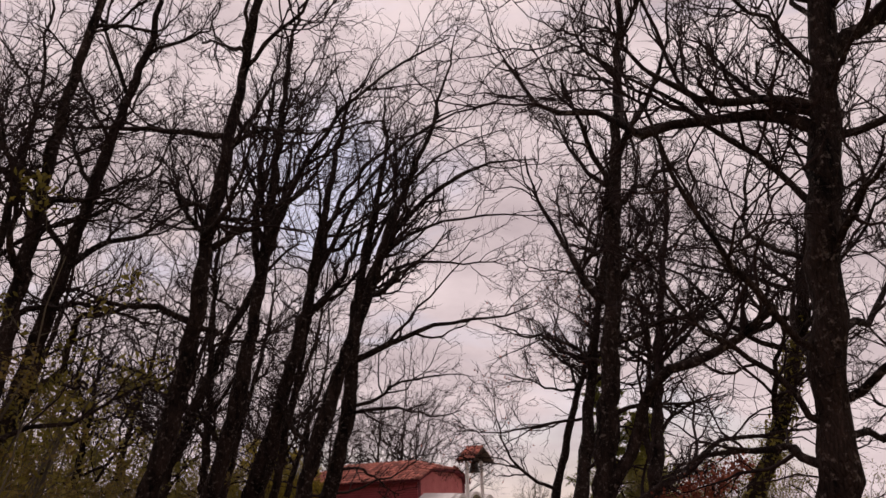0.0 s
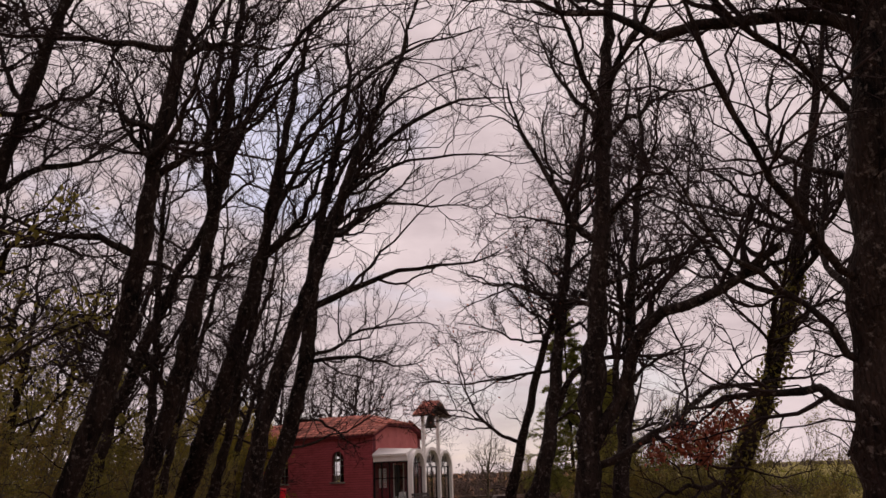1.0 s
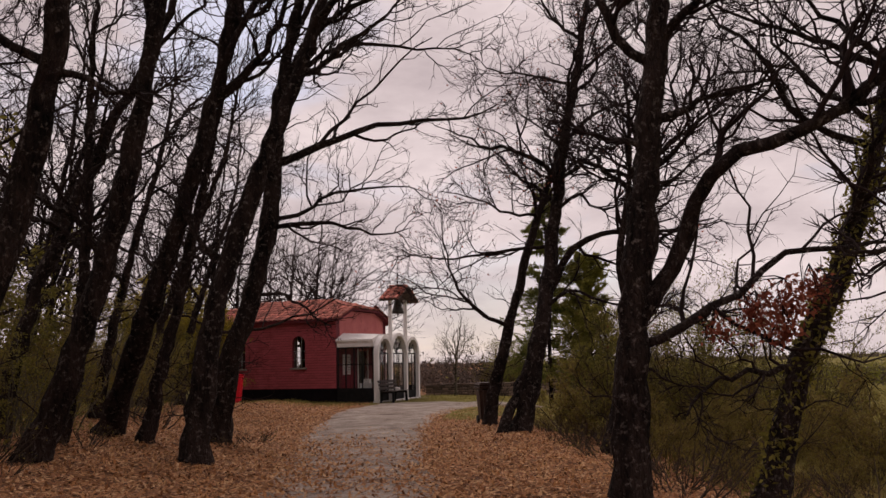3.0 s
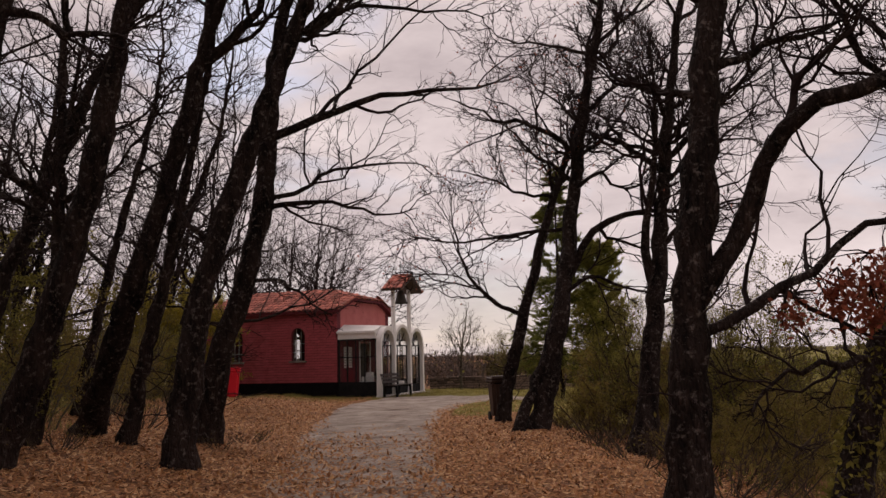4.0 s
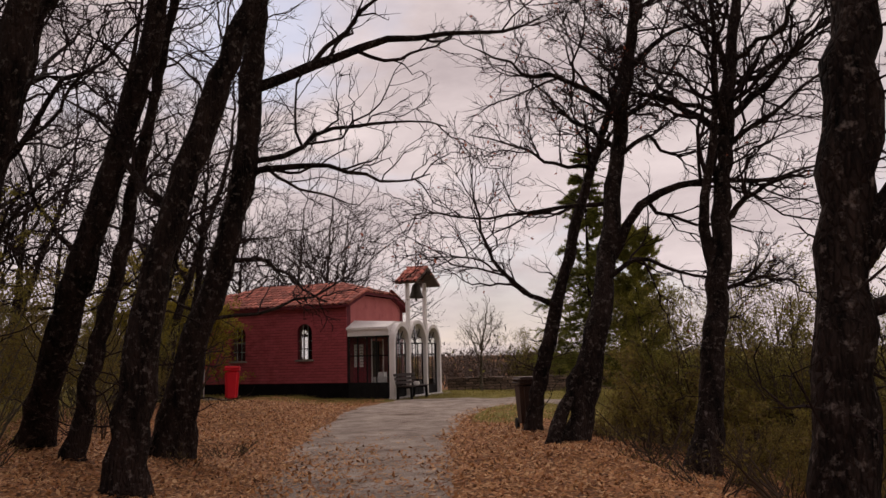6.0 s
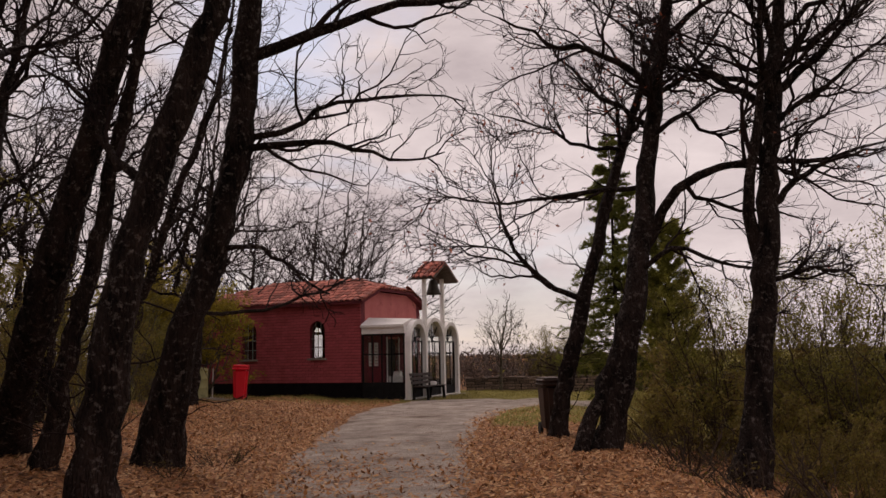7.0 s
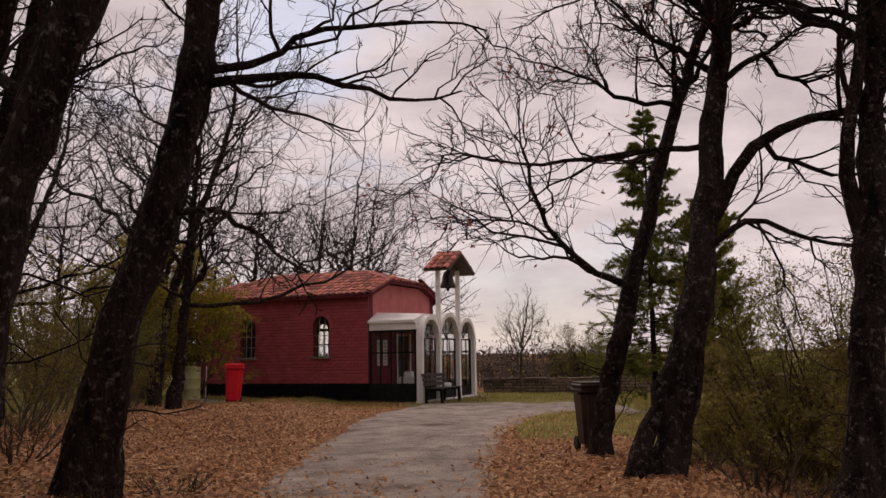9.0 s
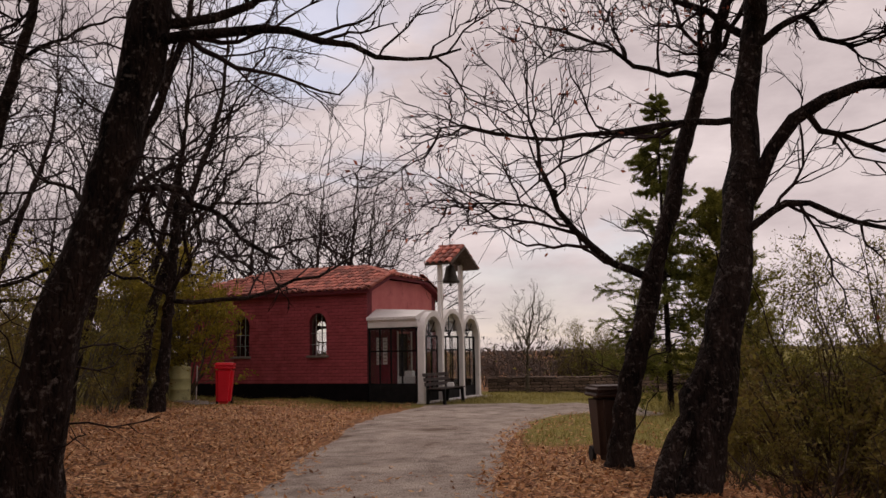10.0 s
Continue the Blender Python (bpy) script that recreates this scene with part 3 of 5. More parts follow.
part("door_handle", boxes((-0.12, DOOR[0] + 0.1, 1.0, -0.06, DOOR[0] + 0.13, 1.16), bevel=0.008), BRONZE, door)
bm = boxes((-LEN - 0.02, -0.02, -0.3, 0.02, 0.3, 0.62), (-LEN - 0.02, 0.3, -0.3, -LEN + 0.3, WID + 0.02, 0.62), (-LEN + 0.3, WID - 0.3, -0.3, 0.02, WID + 0.02, 0.62))
part("plinth", bm, PLINTH, chapel, "black painted plinth")
part("ceiling_deck", boxes((-LEN + 0.31, 0.31, EAVE - 0.1, -0.31, WID - 0.31, EAVE)), MORTAR, chapel)
for a, b in WINDOWS:
    c, r = (a + b) / 2, (b - a) / 2
    win = part("window", boxes((a - 0.07, -0.09, SILL - 0.07, b + 0.07, 0.12, SILL), bevel=0.01), STONE_JOIN, chapel, "arched window with pale stone sill and iron bars")
    bm = bmesh.new()
    slab(bm, [(a, SILL), (a, SPRING)] + arc(c, SPRING, r, math.pi, 0)[1:] + [(b, SILL), (b - 0.05, SILL)] + [(b - 0.05, SPRING)] + arc(c, SPRING, r - 0.05, 0, math.pi)[1:] + [(a + 0.05, SILL)], lambda p, q: (p, 0.14, q), (0, 0.05, 0))
    part("window_frame", bm, WOOD_DARK, win, "dark wooden frame")
    bm = bmesh.new()
    slab(bm, [(a, SILL), (b, SILL)] + arc(c, SPRING, r - 0.01, 0, math.pi), lambda p, q: (p, 0.165, q), (0, 0.006, 0))
    part("pane", bm, GLASS, win).visible_shadow = False
    for x in (c - 0.10, c + 0.10):
        part("window_bar", boxes((x - 0.008, 0.05, SILL, x + 0.008, 0.066, SPRING + math.sqrt(r * r - 0.01) - 0.01)), GREY_PAINT, win)
    for z in (SILL + 0.32, SILL + 0.66):
        part("window_bar", boxes((a, 0.076, z - 0.009, b, 0.094, z + 0.009)), GREY_PAINT, win)
    bm = bmesh.new()
    slab(bm, arc(c, SPRING, r + 0.16, math.pi, 0) + arc(c, SPRING, r + 0.005, 0, math.pi), lambda p, q: (p, -0.03, q), (0, 0.06, 0))
    part("window_arch", bm, PAINT_RED, win, "raised brick arch")

for a, b in WINDOWS:
    c, r = (a + b) / 2, (b - a) / 2
    bm = bmesh.new()
    slab(bm, [(a, SILL), (b, SILL)] + arc(c, SPRING, r, 0, math.pi), lambda p, q: (p, WID - 0.1, q), (0, 0.006, 0))
    win = part("window", boxes((a - 0.07, WID - 0.12, SILL - 0.07, b + 0.07, WID + 0.09, SILL), bevel=0.01), STONE_JOIN, chapel, "arched window in the rear wall")
    part("pane", bm, GLASS, win).visible_shadow = False
    part("window_bar", boxes((c - 0.02, WID - 0.13, SILL, c + 0.02, WID - 0.105, SPRING + r - 0.01)), WOOD_DARK, win)
    for z in (SILL + 0.45, SPRING):
        part("window_bar", boxes((a + 0.002, WID - 0.16, z - 0.02, b - 0.002, WID - 0.135, z + 0.02)), WOOD_DARK, win)

# roof: half-hipped, eaves on the long sides
OV, RIDGE, HIP = 0.22, EAVE + 0.95, 1.7
e0, e1, yv0, yv1 = -LEN - OV, OV, -OV, WID + OV
zE = EAVE - 0.02
hipz = EAVE + 0.47
frac = (hipz - zE) / (RIDGE - zE)
mid = WID / 2
ya, yb = yv0 + (mid - yv0) * frac, yv1 + (mid - yv1) * frac
bm = bmesh.new()
up = [bm.verts.new(p) for p in ((e0, yv0, zE), (e1, yv0, zE), (e1, ya, hipz), (e1 - HIP, mid, RIDGE), (e0 + HIP, mid, RIDGE), (e0, ya, hipz), (e1, yb, hipz), (e1, yv1, zE), (e0, yv1, zE), (e0, yb, hipz))]
for f in ((0, 1, 2, 3, 4, 5), (3, 2, 6), (4, 3, 6, 7, 8, 9), (5, 4, 9)):
    bm.faces.new([up[k] for k in f])
out = bmesh.ops.extrude_face_region(bm, geom=list(bm.faces))
bmesh.ops.translate(bm, vec=(0, 0, -0.09), verts=[v for v in out["geom"] if isinstance(v, bmesh.types.BMVert)])
roof = part("roof", bm, MORTAR, chapel, "weathered terracotta barrel tile roof")


def tile_mesh(w=0.215, length=0.40, h=0.075):
    """A tapered half-barrel tile, its length along +y, rising side up."""
    vs, fs, n = [], [], 5
    for y, k in ((0, 1.0), (length, 0.84)):
        for j in range(n + 1):
            a = math.pi * j / n
            vs.append((-w / 2 * k * math.cos(a), y, h * k * math.sin(a)))
    for y, k in ((0, 0.86), ):
        for j in range(n + 1):
            a = math.pi * j / n
            vs.append((-w / 2 * k * math.cos(a), y, h * k * math.sin(a) - 0.004))
    for j in range(n):
        fs.append((j, j + 1, n + 2 + j, n + 1 + j))
        fs.append((j + 1, j, 2 * n + 2 + j, 2 * n + 3 + j))
    me = bpy.data.meshes.new("tile")
    me.from_pydata(vs, [], fs)
    me.materials.append(TILE)
    return me


TILE_ME = tile_mesh()
# ---- porch ----
PX, PZ, ARCHES, DEEP, END = 1.82, 1.96, ((0.13, 1.28), (1.43, 2.85), (3.00, 4.18)), 0.20, 4.33
SET = PX - 0.08
porch_floor = part("porch_floor", boxes((0.02, 0.0, -0.2, PX + 0.22, WID, 0.06), bevel=0.02), STONE_JOIN, chapel, "pale stone porch step")
pil = lambda b, z: (PX - DEEP, b, z)
arcade = part("arcade", boxes((PX - DEEP - 0.02, -0.02, 0.0, PX + 0.02, END + 0.02, 0.10)), WHITE, chapel, "whitewashed arcade with three arches")
for b0, b1 in ((0.0, 0.13), (1.28, 1.43), (2.85, 3.00), (4.18, END)):
    part("pillar", boxes((PX - DEEP, b0 + 0.001, 0.10, PX, b1 - 0.001, PZ), bevel=0.008), WHITE, arcade)
bm = bmesh.new()
for k, (b0, b1) in enumerate(ARCHES):
    c, r = (b0 + b1) / 2, (b1 - b0) / 2
    left = 0.0 if k == 0 else (ARCHES[k - 1][1] + b0) / 2
    right = END if k == 2 else (b1 + ARCHES[k + 1][0]) / 2
    slab(bm, [(left, PZ)] + arc(c, PZ, r, math.pi, 0) + [(right, PZ)] + arc(c, PZ, r + 0.13, 0.22, math.pi - 0.22), pil, (DEEP, 0, 0))
part("arch_band", bm, WHITE, arcade)
for k, (b0, b1) in enumerate(ARCHES):
    c, r = (b0 + b1) / 2, (b1 - b0) / 2
    scr = part("glazed_screen", boxes((SET - 0.10, b0, 1.93, SET - 0.06, b1, 1.98), (SET - 0.10, b0, 0.10, SET - 0.06, b0 + 0.04, 1.93), (SET - 0.10, b1 - 0.04, 0.10, SET - 0.06, b1, 1.93)), METAL_BLACK, chapel, "black iron glazed screen")
    for f in (0.33, 0.67):
        part("mullion", boxes((SET - 0.095, b0 + (b1 - b0) * f - 0.014, 0.10, SET - 0.065, b0 + (b1 - b0) * f + 0.014, 1.93)), METAL_BLACK, scr)
    part("rail", boxes((SET - 0.094, b0 + 0.04, 1.55, SET - 0.066, b1 - 0.04, 1.58)), METAL_BLACK, scr)
    part("kick_panel", boxes((SET - 0.09, b0 + 0.04, 0.10, SET - 0.07, b1 - 0.04, 0.42)), METAL_BLACK, scr)
    for a in (math.pi / 4, math.pi / 2, 3 * math.pi / 4):
        bm = bmesh.new()
        box(bm, -0.012, -0.012, 0.0, 0.012, 0.012, r, m=pose(SET - 0.08, c, 1.98) @ Matrix.Rotation(a - math.pi / 2, 4, "X"))
        part("fan_bar", bm, METAL_BLACK, scr)
    bm = bmesh.new()
    slab(bm, [(b0, 0.42), (b1, 0.42)] + arc(c, PZ, r, 0, math.pi), lambda b, z: (SET - 0.081, b, z), (0.004, 0, 0))
    part("pane", bm, GLASS, scr).visible_shadow = False
for y0 in (0.02, END - 0.07):
    far = y0 > 1
    scr = part("glazed_screen", boxes((0.03, y0, 2.17, PX - DEEP - 0.01, y0 + 0.05, 2.22), (0.03, y0, 0.08, 0.08, y0 + 0.05, 2.17), (PX - DEEP - 0.06, y0, 0.08, PX - DEEP - 0.01, y0 + 0.05, 2.17)), METAL_BLACK, chapel, "black iron glazed side screen")
    for x in (0.40, 0.76, 1.12):
        part("mullion", boxes((x - 0.018, y0 + 0.004, 0.08, x + 0.018, y0 + 0.046, 2.17)), METAL_BLACK, scr)
    part("rail", boxes((0.08, y0 + 0.006, 1.52, PX - DEEP - 0.06, y0 + 0.044, 1.56)), METAL_BLACK, scr)
    part("kick_panel", boxes((0.08, y0 + 0.01, 0.06, PX - DEEP - 0.06, y0 + 0.04, 0.62)), METAL_BLACK, scr)
    part("pane", boxes((0.08, y0 + 0.022, 0.62, PX - DEEP - 0.06, y0 + 0.026, 2.17)), GLASS, scr).visible_shadow = False
    part("lintel", boxes((0.02, y0 - 0.02, 2.22, PX - DEEP - 0.004, y0 + 0.12, 2.44), bevel=0.01), WHITE, chapel)
# porch roof: a shallow white hipped slab
bm = bmesh.new()
lo = [bm.verts.new(p) for p in ((0.012, -0.07, 2.44), (PX - DEEP - 0.01, -0.07, 2.44), (PX - DEEP - 0.01, END + 0.05, 2.44), (0.012, END + 0.05, 2.44))]
hi = [bm.verts.new(p) for p in ((0.012, -0.07, 2.52), (PX - DEEP - 0.01, -0.07, 2.52), (PX - DEEP - 0.01, END + 0.05, 2.52), (0.012, END + 0.05, 2.52))]
tp = [bm.verts.new(p) for p in ((0.012, 0.55, 2.80), (PX - DEEP - 0.01, 0.55, 2.72), (PX - DEEP - 0.01, END - 0.55, 2.72), (0.012, END - 0.55, 2.80))]
bm.faces.new(lo[::-1])
bm.faces.new(tp)
for a, b in ((lo, hi), (hi, tp)):
    for k in range(4):
        bm.faces.new((a[k], a[(k + 1) % 4], b[(k + 1) % 4], b[k]))
part("porch_roof", bm, WHITE, chapel, "white rendered porch roof")
for b0 in (0.55, 0.95):
    nt = part("notice", boxes((0.004, b0, 1.15, 0.012, b0 + 0.28, 1.95)), PAPER, chapel, "white paper notice with grey lines of text")
    for k in range(7):
        part("text_bar", boxes((0.013, b0 + 0.03, 1.22 + 0.1 * k, 0.015, b0 + 0.25, 1.25 + 0.1 * k)), STONE_JOIN, nt)
# belfry: two posts over the middle arch, a bell, a tiled cap
BY = 2.14
belfry = part("belfry", boxes((PX - 0.13, 1.285, 2.28, PX - 0.005, 1.425, 4.22), bevel=0.012), WHITE, chapel, "white belfry with bronze bell under a tiled cap")
part("post", boxes((PX - 0.13, 2.855, 2.28, PX - 0.005, 2.995, 4.22), bevel=0.012), WHITE, belfry)
part("beam", boxes((PX - 0.10, 1.427, 4.20, PX - 0.03, 2.853, 4.27)), WOOD_DARK, belfry)
bm = bmesh.new()
lathe(bm, [(0.02, 0.0), (0.27, 0.0), (0.28, 0.03), (0.235, 0.10), (0.185, 0.26), (0.16, 0.42), (0.12, 0.52), (0.04, 0.56), (0.03, 0.62)], 20, (PX - 0.065, BY, 3.60))
bell = part("bell", bm, BRONZE, belfry, "dark bronze bell", True)
bm = bmesh.new()
lathe(bm, [(0.012, 0.0), (0.045, 0.02), (0.045, 0.08), (0.012, 0.12), (0.012, 0.2)], 10, (PX - 0.065, BY, 3.50))
part("clapper", bm, BRONZE, belfry, "", True)
bm = bmesh.new()
bx0, bx1, ry, rz, ez, half = PX - 0.42, PX + 0.44, BY, 4.72, 4.12, 1.12
slab(bm, [(ry - half, ez), (ry, rz), (ry + half, ez), (ry + half - 0.05, ez - 0.06), (ry, rz - 0.08), (ry - half + 0.05, ez - 0.06)], lambda b, z: (bx0, b, z), (bx1 - bx0, 0, 0))
cap = part("cap", bm, WOOD_DARK, belfry, "small gabled clay tile cap")
bm = boxes((PX - 0.075, BY - 0.012, rz + 0.03, PX - 0.055, BY + 0.012, rz + 0.62), (PX - 0.072, BY - 0.14, rz + 0.40, PX - 0.058, BY + 0.14, rz + 0.425))
part("cross", bm, METAL_BLACK, belfry, "thin iron cross")


def candle_stand():
    """A small table with a pale cloth and two candle boxes."""
    t = new("candle_stand")
    tagged(t, "small table with pale cloth and candle boxes inside the porch", "table")
    part("tabletop", boxes((-0.25, -0.4, 0.70, 0.25, 0.4, 0.73), bevel=0.006), WOOD_DARK, t)
    part("cloth", boxes((-0.265, -0.42, 0.731, 0.265, 0.42, 0.737), (-0.268, -0.42, 0.52, -0.262, 0.42, 0.731), (-0.262, -0.425, 0.52, 0.262, -0.42, 0.731)), PAPER, t, "pale cloth hanging over the edge")
    for x in (-0.22, 0.18):
        for y in (-0.36, 0.32):
            part("leg", boxes((x, y, 0, x + 0.04, y + 0.04, 0.70)), WOOD_DARK, t)
    part("candle_box", boxes((-0.15, -0.3, 0.738, 0.1, -0.1, 0.90), bevel=0.008), WHITE, t)
    part("candle_box", boxes((-0.12, 0.05, 0.738, 0.12, 0.30, 0.84), bevel=0.008), BRONZE, t)
    return t


candle_stand().matrix_world = CHAPEL @ pose(0.95, 1.1, 0.06)


def bench():
    b = new("park_bench")
    tagged(b, "dark slatted park bench with back, beside the porch", "bench")
    for k in range(4):
        part("seat_slat", boxes((0.10 + k * 0.115, 0, 0.42, 0.20 + k * 0.115, 1.75, 0.45), bevel=0.006), WOOD_BENCH, b)
    for k in range(3):
        bm = bmesh.new()
        box(bm, 0.0, 0, 0.0, 0.03, 1.75, 0.10, bevel=0.006, m=pose(0.045 - 0.03 * k, 0, 0.50 + 0.13 * k, 0, -12, 0))
        part("back_slat", bm, WOOD_BENCH, b)
    for y in (0.2, 1.5):
        bm = bmesh.new()
        slab(bm, [(-0.02, 0), (0.06, 0), (0.12, 0.36), (0.48, 0.36), (0.50, 0), (0.58, 0), (0.56, 0.42), (0.08, 0.42), (0.0, 0.86), (-0.05, 0.86), (0.03, 0.42)], lambda p, q: (p, y, q), (0, 0.06, 0))
        part("leg_frame", bm, METAL_BLACK, b, "black cast iron frame")
    return b


bn = bench()
bn.matrix_world = CHAPEL @ pose(PX + 0.14, -0.35, gz(-1.2, 37) - 0.10)
packet = part("paper_packet", boxes((-0.1, -0.14, 0, 0.1, 0.14, 0.12), bevel=0.02), PAPER)
packet.matrix_world = bn.matrix_world @ pose(0.34, 1.1, 0.451, 0, 0, 20)
tagged(packet, "small white paper packet lying on the bench seat", "packet")


def wheelie_bin(name, label, mat):
    b = new(name)
    tagged(b, label, "bin")
    bm = bmesh.new()
    lo = [(-0.19, -0.20), (0.19, -0.20), (0.19, 0.22), (-0.19, 0.22)]
    hi = [(-0.24, -0.27), (0.24, -0.27), (0.24, 0.27), (-0.24, 0.27)]
    A = [bm.verts.new((x, y, 0.04)) for x, y in lo]
    B = [bm.verts.new((x, y, 0.86)) for x, y in hi]
    bm.faces.new(A[::-1])
    bm.faces.new(B)
    for k in range(4):
        bm.faces.new((A[k], A[(k + 1) % 4], B[(k + 1) % 4], B[k]))
    bmesh.ops.bevel(bm, geom=list(bm.edges), offset=0.075, segments=3, affect="EDGES")
    body = part("body", bm, mat, b)
    part("rim", boxes((-0.262, -0.292, 0.82, 0.262, 0.292, 0.868), bevel=0.02), mat, body)
    bm = boxes((-0.275, -0.31, 0.87, 0.275, 0.295, 0.955))
    bmesh.ops.bevel(bm, geom=[e for e in bm.edges], offset=0.038, segments=3, affect="EDGES")
    lid = part("lid", bm, mat, b)
    part("handle", boxes((-0.2, 0.30, 0.85, 0.2, 0.34, 0.88), bevel=0.012), mat, body)
    for x in (-0.22, 0.17):
        bm = bmesh.new()
        lathe(bm, [(0.03, 0), (0.10, 0.0), (0.10, 0.05), (0.03, 0.05)], 16)
        bmesh.ops.transform(bm, matrix=pose(x, 0.22, 0.10, 0, 90, 0), verts=bm.verts)
        part("wheel", bm, RUBBER, b)
    return b


red_bin = wheelie_bin("wheelie_bin", "bright red plastic wheelie bin with closed lid, standing before the chapel", PLASTIC_RED)
red_bin.matrix_world = pose(-6.2, 34.3, gz(-6.2, 34.3), 0, 2, 10) @ Matrix.Diagonal((0.92, 0.92, 1.14, 1))
brown_bin = wheelie_bin("wheelie_bin", "dark brown dusty wheelie bin standing against an oak trunk", PLASTIC_BROWN)
brown_bin.matrix_world = pose(1.86, 23.55, gz(1.86, 23.55), 0, 0, 8)

# ---- the oaks beside the lane ----
OAK = "bare dark-barked oak"
oak("oak_tree", OAK + " leaning over the lane with one long low limb", [(-3.62, 19.81, 0.1), (-3.27, 19.54, 1.5), (-2.80, 19.48, 3.0), (-2.51, 19.54, 4.5), (-2.41, 19.52, 6.0), (-2.10, 19.54, 8.0), (-1.7, 19.63, 10.0)], 0.23, 0.07,
    [([(-2.36, 19.5, 5.45), (-1.81, 19.67, 5.74), (-1.22, 19.83, 6.06), (-0.31, 20.0, 6.34), (0.73, 20.17, 6.45), (1.59, 20.33, 6.62), (1.98, 20.5, 6.85)], 0.085, 0.014),
     ([(-2.40, 19.5, 6.5), (-1.9, 19.5, 7.7), (-1.31, 19.5, 8.64), (-0.14, 19.4, 9.7), (1.03, 19.3, 10.2), (2.3, 19.2, 10.2)], 0.11, 0.015),
     ([(-2.3, 19.5, 6.9), (-1.33, 19.5, 7.72), (0.07, 19.5, 7.75), (1.4, 19.6, 7.6)], 0.06, 0.012),
     ([(-2.28, 19.5, 7.0), (-1.3, 19.2, 8.2), (0.5, 18.9, 8.7), (2.4, 18.7, 8.5)], 0.06, 0.012), ([(-2.15, 19.5, 7.8), (-1.2, 19.6, 9.6), (0.2, 19.7, 10.9), (1.6, 19.8, 11.4)], 0.06, 0.012),
     ([(-2.5, 19.5, 4.35), (-1.87, 19.75, 4.54), (-1.46, 20.0, 4.9), (-0.77, 20.25, 5.09), (0.41, 20.5, 5.15)], 0.05, 0.01),
     ([(-2.60, 19.5, 4.12), (-2.1, 19.5, 4.23), (-1.52, 19.5, 4.32), (-0.72, 19.6, 4.11), (-0.18, 19.8, 4.09), (0.12, 19.9, 4.22)], 0.055, 0.010),
     ([(-2.75, 19.5, 2.95), (-2.16, 19.4, 2.92), (-1.7, 19.3, 2.55), (-1.3, 19.2, 2.3)], 0.04, 0.01)], seed=11, auto=5, auto_from=0.7, bias=(1.1, 0, 0.1), reach=2.8, dense=(8, 6, 3))
oak("oak_tree", OAK + " slanting strongly towards the lane", [(-3.23, 16.90, 0.1), (-3.03, 16.86, 1.5), (-2.78, 16.88, 3.0), (-2.31, 16.96, 4.5), (-1.75, 17.04, 6.0), (-1.1, 17.1, 8.0), (-0.5, 17.2, 9.5)], 0.20, 0.06, [([(-2.7, 16.9, 3.2), (-3.2, 17.2, 3.6), (-3.6, 17.4, 4.3), (-4.2, 17.6, 4.7)], 0.06, 0.012)], seed=12, auto=6, auto_from=0.66, bias=(0.9, 0, 0), reach=3.0, dense=(7, 6, 3))
oak("oak_tree", OAK + " forked high over the bank", [(-5.6, 19.9, 0.1), (-4.95, 19.0, 1.5), (-4.25, 18.35, 3.0), (-3.70, 18.07, 4.5), (-3.28, 17.99, 6.0), (-2.90, 17.98, 8.0), (-2.5, 17.95, 10.0)], 0.21, 0.06, [([(-3.2, 18.0, 6.2), (-2.74, 18.0, 6.6), (-2.21, 18.0, 7.4), (-1.8, 17.9, 8.6)], 0.09, 0.03), ([(-3.1, 18.0, 6.8), (-1.7, 17.6, 9.2), (0.1, 17.2, 10.5), (1.6, 17.0, 10.8)], 0.07, 0.014), ([(-2.96, 18.0, 7.3), (-2.16, 18.0, 9.4), (-1.07, 18.0, 10.4), (0.3, 18.0, 10.8)], 0.07, 0.015)], seed=13, auto=6, auto_from=0.64, bias=(0.9, 0, 0), reach=3.2, dense=(7, 6, 3))
oak("oak_tree", "slender " + OAK, [(-4.5, 18.7, 0.1), (-4.2, 18.53, 1.5), (-3.83, 18.42, 3.0), (-3.54, 18.37, 4.5), (-3.25, 18.35, 6.0), (-2.9, 18.33, 8.0)], 0.12, 0.035, [], seed=14, auto=4, auto_from=0.4, reach=1.8, dense=(6, 5, 3))
oak("oak_tree", OAK + " forking into two high stems", [(-5.14, 15.65, 0.1), (-4.61, 15.56, 1.5), (-4.14, 15.45, 3.0), (-3.76, 15.34, 4.5), (-3.49, 15.27, 6.0), (-3.26, 15.21, 8.0), (-2.98, 15.16, 10.5)], 0.19, 0.06,
    [([(-3.38, 15.2, 7.0), (-2.3, 15.0, 9.0), (-0.9, 14.8, 10.4), (0.5, 14.6, 11.0)], 0.07, 0.014), ([(-3.45, 15.3, 6.3), (-3.55, 15.2, 7.4), (-3.35, 15.1, 9.2), (-3.2, 15.0, 10.6)], 0.09, 0.03), ([(-4.09, 15.4, 3.2), (-4.5, 15.2, 3.75), (-4.9, 15.0, 4.0), (-5.6, 14.9, 4.5)], 0.06, 0.012)], seed=15, auto=7, auto_from=0.62, bias=(0.7, 0, 0), reach=3.2, dense=(8, 6, 3))
